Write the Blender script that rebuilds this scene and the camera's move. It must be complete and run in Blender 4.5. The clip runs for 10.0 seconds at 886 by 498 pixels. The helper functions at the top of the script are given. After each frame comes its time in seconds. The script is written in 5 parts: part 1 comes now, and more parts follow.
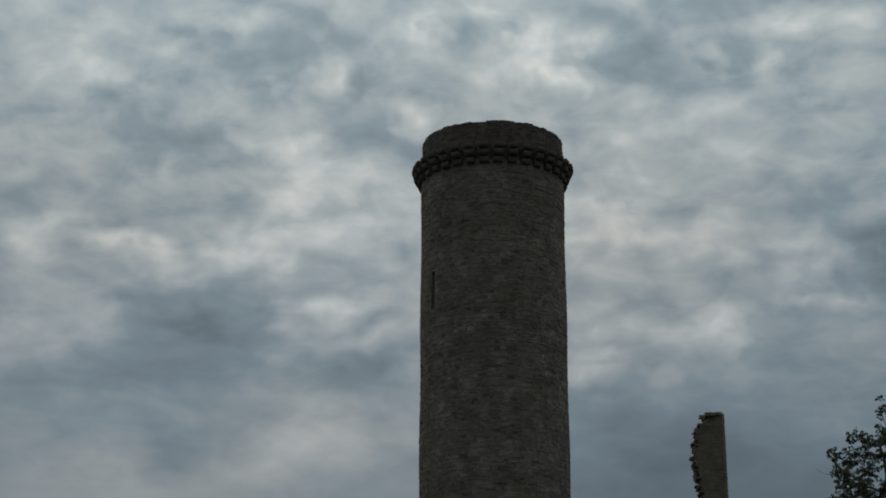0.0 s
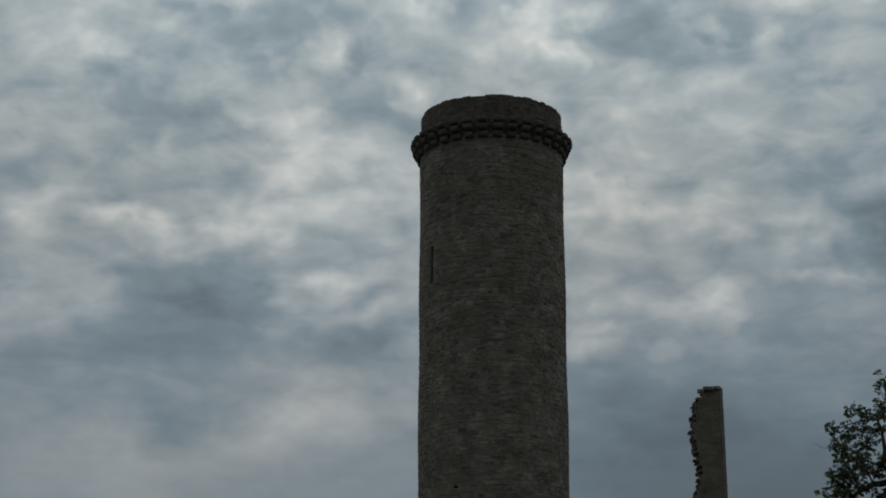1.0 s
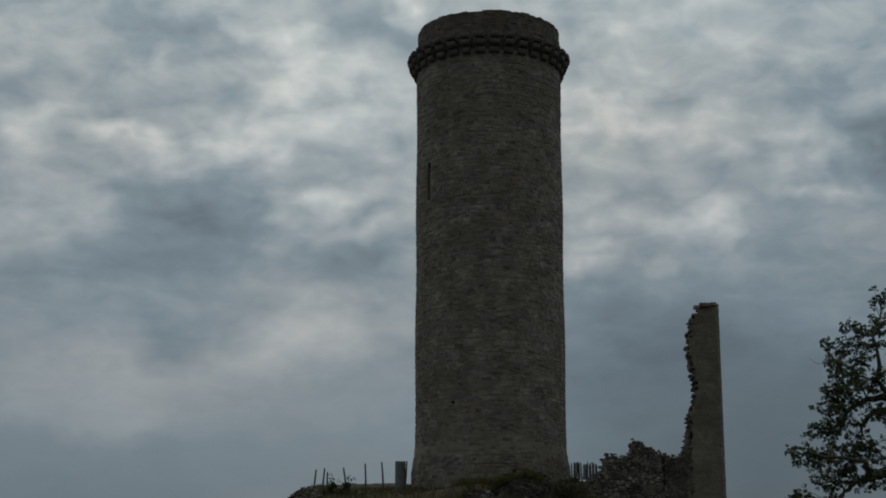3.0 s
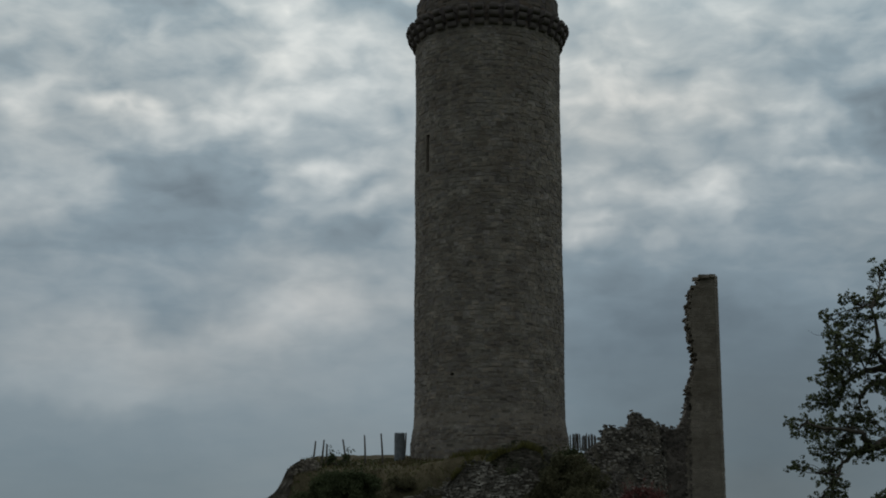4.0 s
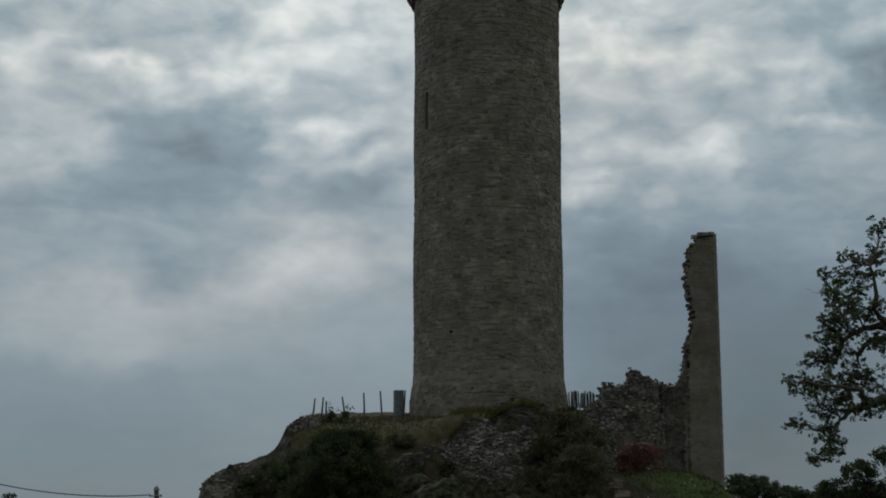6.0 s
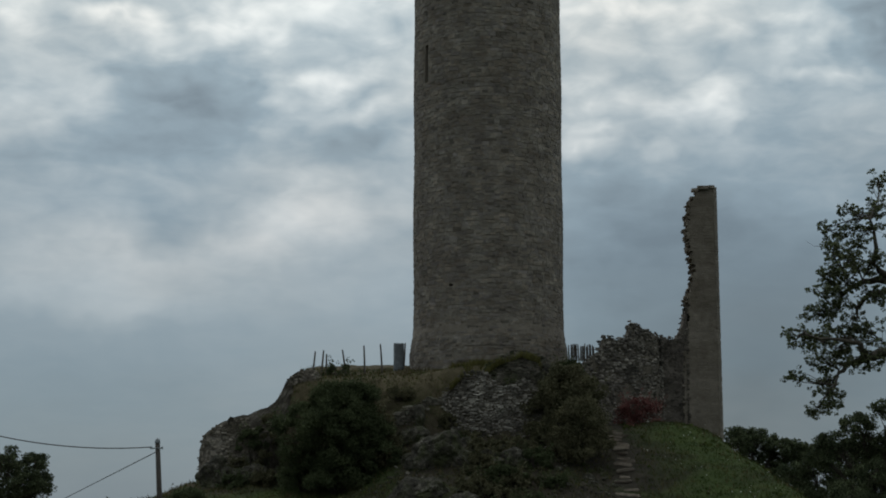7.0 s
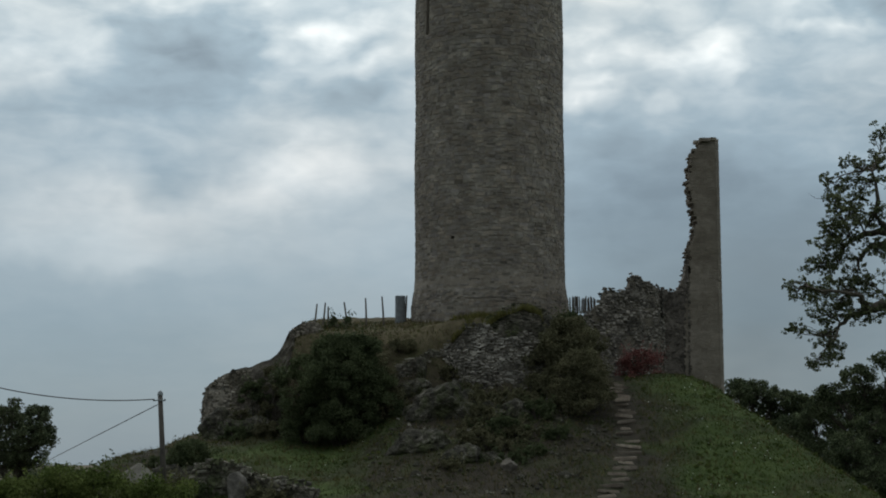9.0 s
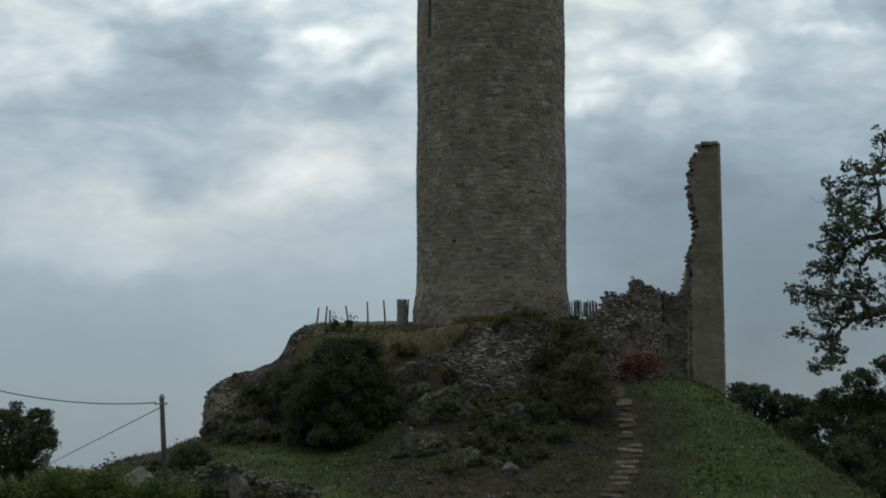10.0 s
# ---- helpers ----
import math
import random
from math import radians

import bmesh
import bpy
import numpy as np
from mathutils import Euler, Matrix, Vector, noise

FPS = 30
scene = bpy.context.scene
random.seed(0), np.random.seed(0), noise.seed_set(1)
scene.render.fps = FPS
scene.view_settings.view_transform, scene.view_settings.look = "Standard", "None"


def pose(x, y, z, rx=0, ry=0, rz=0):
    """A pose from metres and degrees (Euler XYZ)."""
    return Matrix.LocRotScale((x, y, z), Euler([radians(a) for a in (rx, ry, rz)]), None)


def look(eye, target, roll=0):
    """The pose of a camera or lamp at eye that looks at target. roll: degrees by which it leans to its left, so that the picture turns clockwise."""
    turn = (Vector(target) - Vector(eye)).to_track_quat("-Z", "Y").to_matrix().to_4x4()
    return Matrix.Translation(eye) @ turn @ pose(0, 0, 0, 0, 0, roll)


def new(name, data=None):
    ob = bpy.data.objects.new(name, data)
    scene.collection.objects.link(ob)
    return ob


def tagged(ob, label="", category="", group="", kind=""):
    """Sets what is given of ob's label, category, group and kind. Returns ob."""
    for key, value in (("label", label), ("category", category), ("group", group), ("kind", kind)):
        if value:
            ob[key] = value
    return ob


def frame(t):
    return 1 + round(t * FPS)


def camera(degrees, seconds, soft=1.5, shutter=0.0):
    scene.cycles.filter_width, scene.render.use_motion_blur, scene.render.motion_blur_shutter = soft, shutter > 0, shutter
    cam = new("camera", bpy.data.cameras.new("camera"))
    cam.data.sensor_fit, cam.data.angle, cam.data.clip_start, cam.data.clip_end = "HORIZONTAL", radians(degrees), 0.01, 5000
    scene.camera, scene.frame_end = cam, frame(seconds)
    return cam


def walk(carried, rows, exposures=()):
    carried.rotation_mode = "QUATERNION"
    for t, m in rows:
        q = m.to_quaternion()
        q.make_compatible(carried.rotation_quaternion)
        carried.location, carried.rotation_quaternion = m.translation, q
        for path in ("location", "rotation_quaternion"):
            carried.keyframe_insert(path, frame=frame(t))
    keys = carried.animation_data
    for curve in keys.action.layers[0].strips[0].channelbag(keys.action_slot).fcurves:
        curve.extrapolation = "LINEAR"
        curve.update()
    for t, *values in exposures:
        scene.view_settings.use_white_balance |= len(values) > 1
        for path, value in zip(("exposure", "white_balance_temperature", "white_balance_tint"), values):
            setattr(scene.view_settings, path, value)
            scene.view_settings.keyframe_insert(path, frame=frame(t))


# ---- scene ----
# Camera: it stands at eye height and only tilts down from the tower's top to the mound.
cam = camera(32.0, 10.0, 1.9)
EYE = (0.0, 0.0, 1.6)
TURNS = [
    (0.0, 108.021, -0.181, 0.140), (0.5, 107.728, -0.138, 0.118), (1.0, 107.072, -0.162, 0.100),
    (1.5, 106.415, -0.144, 0.089), (2.0, 105.637, -0.114, 0.059), (2.5, 104.780, -0.135, 0.014),
    (4.0, 102.947, -0.046, -0.023), (4.5, 102.781, -0.102, -0.043), (5.0, 102.521, -0.076, -0.037),
    (6.5, 100.564, -0.019, -0.065), (7.0, 99.651, -0.047, -0.061), (7.5, 98.848, 0.005, -0.013),
    (8.0, 98.444, -0.035, -0.001), (8.5, 98.081, 0.013, 0.002), (9.0, 97.890, 0.0, 0.0),
    (9.5, 97.959, 0.040, -0.024), (10.0, 98.025, -0.049, 0.058),
]
walk(cam, [(t, pose(*EYE, rx, ry, rz)) for t, rx, ry, rz in TURNS],
     [(0.0, -1.10), (1.0, -1.10), (2.5, -1.08), (4.0, -0.72), (5.0, -0.67), (6.5, -0.48), (7.5, -0.2), (9.0, 0.0), (10.0, 0.0)])

# ---- world and sun ----
SUN_EL, SUN_AZ = 48.0, -25.0      # degrees up, and to the right of straight ahead


class Nodes:
    """Small helper round a node tree."""

    def __init__(self, tree):
        self.tree = tree
        tree.nodes.clear()

    def add(self, kind, ins=(), **props):
        n = self.tree.nodes.new(kind)
        for k, v in props.items():
            if k == "operation":
                n.operation = v
            elif k == "data_type":
                n.data_type = v
            elif k == "blend_type":
                n.blend_type = v
            elif k == "vector_type":
                n.vector_type = v
            elif k == "gradient_type":
                n.gradient_type = v
            elif k == "feature":
                n.feature = v
        for key, v in dict(ins).items():
            self.put(n.inputs[key], v)
        return n

    def put(self, socket, v):
        if isinstance(v, bpy.types.NodeSocket):
            self.tree.links.new(v, socket)
        else:
            socket.default_value = v

    def math(self, op, a, b=0.0, c=0.0):
        return self.add("ShaderNodeMath", {0: a, 1: b, 2: c}, operation=op).outputs[0]

    def mix(self, f, a, b, blend="MIX"):
        n = self.add("ShaderNodeMix", {0: f, 6: a, 7: b}, data_type="RGBA", blend_type=blend)
        return n.outputs[2]

    def noise(self, vec, scale, detail=5.0, rough=0.55, distort=0.0):
        return self.add("ShaderNodeTexNoise", {"Vector": vec, "Scale": scale, "Detail": detail, "Roughness": rough,
                                               "Distortion": distort}).outputs["Fac"]

    def ramp(self, f, stops):
        n = self.add("ShaderNodeValToRGB", {0: f})
        el = n.color_ramp.elements
        while len(el) < len(stops):
            el.new(0.5)
        for e, (p, c) in zip(el, stops):
            e.position, e.color = p, (*c, 1.0)
        return n.outputs[0]


def make_world():
    world = bpy.data.worlds.new("overcast_sky")
    scene.world = world
    world.use_nodes = True
    g = Nodes(world.node_tree)
    d = g.add("ShaderNodeTexCoord").outputs["Generated"]
    sep = g.add("ShaderNodeSeparateXYZ", {0: d})
    x, y, z = sep.outputs
    up = g.math("ADD", g.math("MAXIMUM", z, 0.0), 0.26)
    flat = g.add("ShaderNodeCombineXYZ", {0: g.math("DIVIDE", x, up), 1: g.math("DIVIDE", y, up), 2: 0.0}).outputs[0]
    ahead = g.math("MAXIMUM", y, 0.02)
    uv = g.add("ShaderNodeCombineXYZ", {0: g.math("DIVIDE", x, ahead), 1: g.math("DIVIDE", z, ahead), 2: 0.0}).outputs[0]
    warp = g.add("ShaderNodeTexNoise", {"Vector": uv, "Scale": 15.0, "Detail": 3.5, "Roughness": 0.52})
    off = g.add("ShaderNodeVectorMath", {0: warp.outputs["Color"], 1: (0.5, 0.5, 0.5)}, operation="SUBTRACT").outputs[0]
    off = g.add("ShaderNodeVectorMath", {0: off, 1: (0.15, 0.07, 0.0)}, operation="MULTIPLY").outputs[0]
    uvw = g.add("ShaderNodeVectorMath", {0: uv, 1: off}, operation="ADD").outputs[0]
    wide = g.noise(flat, 1.2, 4.0, 0.5, 0.3)
    fine = g.noise(flat, 6.0, 4.0, 0.45, 0.2)
    puff = g.noise(flat, 16.0, 4.0, 0.5, 0.3)
    high = g.math("MULTIPLY_ADD", g.math("MINIMUM", g.math("MAXIMUM", g.math("SUBTRACT", z, 0.11), 0.0), 0.24), 3.8, 0.12)
    b = g.math("MULTIPLY_ADD", g.math("SUBTRACT", wide, 0.5), 0.18, 0.48)
    b = g.math("MULTIPLY_ADD", g.math("SUBTRACT", fine, 0.5), g.math("MULTIPLY", high, 0.65), b)
    b = g.math("MULTIPLY_ADD", g.math("SUBTRACT", puff, 0.5), g.math("MULTIPLY", high, 0.80), b)

    def cloud(b, u, v, a, c, turn, amount):
        m = g.add("ShaderNodeMapping", {"Vector": uvw, "Location": (u, v, 0.0), "Rotation": (0.0, 0.0, radians(turn)),
                                        "Scale": (a, c, 1.0)}, vector_type="TEXTURE").outputs[0]
        s = g.add("ShaderNodeTexGradient", {0: m}, gradient_type="SPHERICAL").outputs["Fac"]
        return g.math("MULTIPLY_ADD", s, amount, b)
    # the large bright and dark banks of cloud: place, half sizes, turn, strength
    b = cloud(b, -0.289, 0.456, 0.058, 0.061, 0, 0.22)
    b = cloud(b, -0.245, 0.447, 0.023, 0.020, 0, 0.17)
    b = cloud(b, -0.139, 0.496, 0.035, 0.018, 0, 0.23)
    b = cloud(b, -0.085, 0.447, 0.027, 0.025, 0, 0.29)
    b = cloud(b, -0.050, 0.473, 0.027, 0.025, 0, 0.17)
    b = cloud(b, -0.017, 0.426, 0.031, 0.018, 0, 0.38)
    b = cloud(b, -0.018, 0.496, 0.023, 0.020, 0, 0.22)
    b = cloud(b, -0.112, 0.400, 0.039, 0.014, -10, 0.36)
    b = cloud(b, -0.072, 0.383, 0.050, 0.018, 10, 0.22)
    b = cloud(b, 0.063, 0.478, 0.027, 0.025, -30, 0.36)
    b = cloud(b, 0.070, 0.452, 0.019, 0.016, 0, 0.29)
    b = cloud(b, -0.118, 0.358, 0.058, 0.025, -15, 0.29)
    b = cloud(b, -0.056, 0.342, 0.047, 0.025, 0, 0.23)
    b = cloud(b, -0.213, 0.318, 0.054, 0.012, -8, 0.36)
    b = cloud(b, -0.279, 0.330, 0.035, 0.020, 0, 0.22)
    b = cloud(b, -0.136, 0.326, 0.047, 0.016, 15, 0.32)
    b = cloud(b, -0.078, 0.286, 0.050, 0.016, 0, 0.36)
    b = cloud(b, -0.039, 0.266, 0.031, 0.011, 0, 0.23)
    b = cloud(b, -0.275, 0.278, 0.050, 0.025, 0, 0.19)
    b = cloud(b, 0.261, 0.500, 0.058, 0.018, 0, 0.39)
    b = cloud(b, 0.219, 0.469, 0.027, 0.025, 40, 0.29)
    b = cloud(b, 0.165, 0.426, 0.054, 0.016, 10, 0.23)
    b = cloud(b, 0.108, 0.400, 0.035, 0.025, 0, 0.19)
    b = cloud(b, 0.103, 0.350, 0.031, 0.033, 0, 0.32)
    b = cloud(b, 0.161, 0.342, 0.054, 0.020, -10, 0.23)
    b = cloud(b, 0.218, 0.326, 0.058, 0.016, 0, 0.19)
    b = cloud(b, 0.169, 0.278, 0.058, 0.017, 8, 0.39)
    b = cloud(b, 0.104, 0.247, 0.027, 0.020, 0, 0.36)
    b = cloud(b, 0.265, 0.290, 0.035, 0.010, 0, 0.26)
    b = cloud(b, 0.105, 0.278, 0.027, 0.020, 0, 0.23)
    b = cloud(b, -0.195, 0.417, 0.050, 0.045, -40, -0.35)
    b = cloud(b, -0.133, 0.456, 0.031, 0.029, 0, -0.26)
    b = cloud(b, -0.171, 0.487, 0.027, 0.025, 0, -0.20)
    b = cloud(b, 0.015, 0.487, 0.035, 0.029, 0, -0.35)
    b = cloud(b, -0.065, 0.439, 0.017, 0.020, 0, -0.14)
    b = cloud(b, 0.139, 0.473, 0.058, 0.033, 0, -0.31)
    b = cloud(b, 0.199, 0.467, 0.017, 0.011, 0, -0.24)
    b = cloud(b, -0.168, 0.350, 0.035, 0.033, 0, -0.13)
    b = cloud(b, -0.172, 0.278, 0.089, 0.029, 0, -0.36)
    b = cloud(b, -0.212, 0.243, 0.089, 0.029, 0, -0.26)
    b = cloud(b, -0.145, 0.254, 0.062, 0.025, 0, -0.18)
    b = cloud(b, -0.054, 0.243, 0.043, 0.020, 0, -0.21)
    b = cloud(b, 0.290, 0.318, 0.039, 0.037, 0, -0.42)
    b = cloud(b, 0.231, 0.354, 0.035, 0.013, 0, -0.16)
    b = cloud(b, 0.244, 0.430, 0.031, 0.009, 0, -0.16)
    b = cloud(b, 0.147, 0.201, 0.121, 0.060, 0, -0.17)
    b = cloud(b, -0.088, 0.194, 0.085, 0.036, 10, 0.46)
    b = cloud(b, -0.215, 0.163, 0.130, 0.040, 6, 0.32)
    b = cloud(b, -0.201, 0.135, 0.082, 0.022, 0, 0.20)
    b = cloud(b, -0.184, 0.188, 0.044, 0.022, 0, -0.20)
    b = cloud(b, -0.244, 0.094, 0.132, 0.038, 0, -0.12)
    b = cloud(b, 0.132, 0.176, 0.088, 0.044, 0, -0.20)
    b = cloud(b, 0.128, 0.143, 0.143, 0.082, 0, -0.22)
    b = cloud(b, 0.246, 0.154, 0.143, 0.110, 0, -0.25)
    b = cloud(b, -0.242, 0.043, 0.165, 0.066, 0, -0.15)
    b = cloud(b, -0.090, 0.150, 0.130, 0.036, 0, 0.15)
    b = cloud(b, -0.03, 0.33, 0.16, 0.10, 0, 0.10)
    b = cloud(b, 0.16, 0.33, 0.16, 0.09, 0, 0.10)
    # the sky away from the hidden sun is duller
    side = g.math("MULTIPLY_ADD", y, 0.24, 0.76)
    col = g.ramp(b, [(0.0, (0.15, 0.19, 0.22)), (0.35, (0.265, 0.34, 0.388)), (0.62, (0.455, 0.515, 0.54)), (1.0, (0.82, 0.85, 0.84))])
    tint = g.ramp(g.noise(flat, 1.7, 3.0, 0.5), [(0.42, (1.0, 1.0, 1.0)), (0.62, (1.035, 0.99, 0.955))])
    col = g.mix(1.0, col, tint, "MULTIPLY")
    col = g.mix(1.0, col, g.ramp(z, [(0.18, (1.0, 1.0, 1.0)), (0.40, (1.015, 1.0, 0.96))]), "MULTIPLY")
    haze = g.ramp(z, [(0.0, (1.0, 1.0, 1.0)), (0.27, (0.0, 0.0, 0.0))])
    col = g.mix(g.math("MULTIPLY", haze, 0.72), col, (0.247, 0.345, 0.422, 1.0))
    # thinner cloud, and so more light, higher up
    lift = g.math("POWER", 2.0, g.math("MULTIPLY_ADD", g.math("MINIMUM", z, 0.6), 3.25, -0.30))
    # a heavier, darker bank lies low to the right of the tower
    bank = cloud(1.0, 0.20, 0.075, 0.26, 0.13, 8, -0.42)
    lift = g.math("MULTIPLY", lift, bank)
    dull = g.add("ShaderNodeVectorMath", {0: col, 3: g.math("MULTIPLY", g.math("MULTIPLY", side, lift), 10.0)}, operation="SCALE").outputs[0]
    sky = g.add("ShaderNodeTexSky")
    sky.sky_type, sky.sun_disc = "NISHITA", False
    sky.sun_elevation, sky.sun_rotation = radians(SUN_EL), radians(SUN_AZ)
    mixed = g.mix(0.92, sky.outputs[0], dull)
    bg = g.add("ShaderNodeBackground", {0: mixed, 1: 0.1})
    g.add("ShaderNodeOutputWorld", {0: bg.outputs[0]})


make_world()
sun = new("sun", bpy.data.lights.new("sun", "SUN"))
sun.data.energy, sun.data.angle, sun.data.color = 0.5, radians(25), (1.0, 0.95, 0.88)
sd = Vector((math.sin(radians(SUN_AZ)) * math.cos(radians(SUN_EL)), math.cos(radians(SUN_AZ)) * math.cos(radians(SUN_EL)), math.sin(radians(SUN_EL))))
sun.matrix_world = look(sd * 200, (0, 0, 0))


# ---- materials ----
def material(name, stops, scale=3.0, fine=25.0, rough=0.9, bump=0.3, vary=0.0, vary_by="island", stain=None, reach=0.05, hue=0.0, odd=0.0):
    """A matt, mottled surface: colours by noise at two scales, relief, and a random shade for each piece."""
    m = bpy.data.materials.new(name)
    m.use_nodes = True
    g = Nodes(m.node_tree)
    co = g.add("ShaderNodeTexCoord").outputs["Object"]
    if vary_by == "object":
        co = g.add("ShaderNodeNewGeometry").outputs["Position"]
    n1, n2 = g.noise(co, scale, 6.0, 0.6, 0.3), g.noise(co, fine, 4.0, 0.6)
    f = g.math("MULTIPLY_ADD", g.math("SUBTRACT", n2, 0.5), 0.6, n1)
    col = g.ramp(f, stops)
    if stain:
        big = g.noise(co, stain[0], 4.0, 0.6, 0.6)
        f2 = g.ramp(big, [(0.46, (0, 0, 0)), (0.62, (1, 1, 1))])
        col = g.mix(g.math("MULTIPLY", f2, stain[2]), col, (*stain[1], 1.0))
    if vary:
        if vary_by == "island":
            r = g.add("ShaderNodeNewGeometry").outputs["Random Per Island"]
        else:
            r = g.add("ShaderNodeObjectInfo").outputs["Random"]
        k = g.math("MULTIPLY_ADD", r, 2 * vary, 1 - vary)
        col = g.add("ShaderNodeVectorMath", {0: col, 3: k}, operation="SCALE").outputs[0]
        # Odd dark stones; their colour also stands in for the shade of pits.
        if odd:
            dim = g.ramp(g.math("FRACT", g.math("MULTIPLY", r, 91.7)), [(0.06, (1 - odd,) * 3), (0.13, (1.0, 1.0, 1.0))])
            col = g.mix(1.0, col, dim, "MULTIPLY")
        if hue:
            other = g.math("FRACT", g.math("MULTIPLY", r, 37.3))
            cast = g.ramp(other, [(0.0, (1 + hue, 1 - 0.2 * hue, 1 - hue)), (0.5, (1.0, 1.0, 1.0)), (1.0, (1 - 0.4 * hue, 1 - 0.5 * hue, 1 + hue))])
            col = g.mix(1.0, col, cast, "MULTIPLY")
    bp = g.add("ShaderNodeBump", {"Strength": bump, "Distance": reach, "Height": f})
    s = g.add("ShaderNodeBsdfPrincipled", {"Base Color": col, "Roughness": rough, "Normal": bp.outputs[0]})
    s.inputs["Specular IOR Level"].default_value = 0.25
    g.add("ShaderNodeOutputMaterial", {0: s.outputs[0]})
    return m


STONE = [(0.30, (0.13, 0.109, 0.09)), (0.5, (0.20, 0.175, 0.146)), (0.70, (0.293, 0.259, 0.22))]
M_TOWER = material("weathered_granite_rubble", STONE, 1.3, 30.0, 0.92, 0.7, 0.18, stain=(0.5, (0.14, 0.117, 0.096), 0.6), hue=0.06, odd=0.4)
M_TOWER_PIECE = material("weathered_granite_stone", STONE, 1.3, 30.0, 0.92, 0.7, 0.18, "object", stain=(0.5, (0.14, 0.117, 0.096), 0.6), hue=0.06, odd=0.4)
M_PILLAR = material("grey_brown_dressed_stone", [(0.30, (0.145, 0.12, 0.096)), (0.5, (0.20, 0.168, 0.138)), (0.70, (0.26, 0.222, 0.186))], 1.1, 30.0, 0.92, 0.6, 0.10, stain=(0.5, (0.12, 0.098, 0.074), 0.6))
M_MORTAR = material("grey_lime_mortar", [(0.3, (0.15, 0.125, 0.102)), (0.7, (0.24, 0.203, 0.168))], 2.0, 40.0, 0.95, 0.4)
M_DARKSTONE = material("dark_corbel_stone", [(0.3, (0.075, 0.062, 0.053)), (0.7, (0.14, 0.118, 0.10))], 2.0, 30.0, 0.92, 0.4, 0.22, hue=0.12)
M_RUBBLE = material("rough_grey_rubble", [(0.28, (0.06, 0.052, 0.045)), (0.5, (0.15, 0.132, 0.115)), (0.72, (0.30, 0.268, 0.235))], 1.6, 24.0, 0.93, 0.5, 0.62)
M_RUBBLE_PIECE = material("rough_grey_rubble_stone", [(0.28, (0.06, 0.052, 0.045)), (0.5, (0.15, 0.132, 0.115)), (0.72, (0.30, 0.268, 0.235))], 1.6, 24.0, 0.93, 0.5, 0.62, "object")
M_PALE_RUBBLE = material("pale_tumbled_rubble", [(0.28, (0.10, 0.088, 0.075)), (0.5, (0.22, 0.197, 0.17)), (0.72, (0.40, 0.365, 0.32))], 1.6, 24.0, 0.93, 0.5, 0.5, stain=(0.6, (0.055, 0.046, 0.034), 0.8))
M_PALE_PIECE = material("pale_tumbled_rubble_stone", [(0.28, (0.10, 0.088, 0.075)), (0.5, (0.22, 0.197, 0.17)), (0.72, (0.40, 0.365, 0.32))], 1.6, 24.0, 0.93, 0.5, 0.5, "object", stain=(0.6, (0.055, 0.046, 0.034), 0.8))
M_CORE = material("crumbling_wall_core", [(0.3, (0.06, 0.05, 0.038)), (0.7, (0.17, 0.145, 0.118))], 2.5, 25.0, 0.95, 0.8)
M_RAMPART = material("eroded_brown_rubble", [(0.3, (0.12, 0.098, 0.077)), (0.5, (0.21, 0.178, 0.145)), (0.72, (0.36, 0.315, 0.265))], 0.9, 18.0, 0.93, 0.6, 0.35, stain=(0.7, (0.07, 0.06, 0.04), 0.6))
M_RAMPART_CORE = material("eroded_brown_core", [(0.3, (0.075, 0.062, 0.05)), (0.5, (0.135, 0.116, 0.097)), (0.72, (0.28, 0.247, 0.21))], 0.9, 18.0, 0.93, 1.0, stain=(0.6, (0.05, 0.043, 0.03), 0.8), reach=0.1)
M_MOSSY = material("mossy_dark_rubble", [(0.28, (0.05, 0.045, 0.035)), (0.5, (0.11, 0.097, 0.078)), (0.72, (0.23, 0.205, 0.172))], 1.2, 20.0, 0.93, 0.6, 0.5, stain=(1.0, (0.035, 0.042, 0.014), 0.8))
M_ROCK = material("lichened_granite_rock", [(0.32, (0.017, 0.015, 0.011)), (0.5, (0.048, 0.042, 0.032)), (0.6, (0.095, 0.084, 0.066)), (0.72, (0.30, 0.275, 0.235))], 1.6, 16.0, 0.93, 1.0,
                  stain=(0.9, (0.042, 0.046, 0.018), 0.9), reach=0.12)
M_RECESS = material("dark_wall_face", [(0.3, (0.092, 0.077, 0.067)), (0.7, (0.19, 0.161, 0.138))], 2.0, 25.0, 0.94, 0.6, 0.3, stain=(0.9, (0.04, 0.033, 0.029), 0.8))
M_STEP = material("worn_step_stone", [(0.3, (0.11, 0.086, 0.066)), (0.7, (0.29, 0.237, 0.19))], 2.0, 25.0, 0.9, 0.4, 0.45, "object")
M_WOOD = material("grey_weathered_wood", [(0.3, (0.05, 0.042, 0.035)), (0.7, (0.14, 0.12, 0.10))], 4.0, 40.0, 0.85, 0.3, 0.25, "object")
M_POLE = material("creosoted_pole_wood", [(0.3, (0.035, 0.03, 0.026)), (0.7, (0.085, 0.072, 0.062))], 2.0, 30.0, 0.8, 0.3)
M_METAL = material("dull_galvanised_metal", [(0.3, (0.12, 0.13, 0.14)), (0.7, (0.22, 0.23, 0.24))], 5.0, 40.0, 0.6, 0.1)
M_CABLE = material("black_cable", [(0.3, (0.03, 0.03, 0.03)), (0.7, (0.05, 0.05, 0.05))], 5.0, 40.0, 0.6, 0.1)
M_BARK = material("oak_bark", [(0.3, (0.035, 0.028, 0.022)), (0.7, (0.10, 0.085, 0.068))], 3.0, 18.0, 0.95, 0.8)


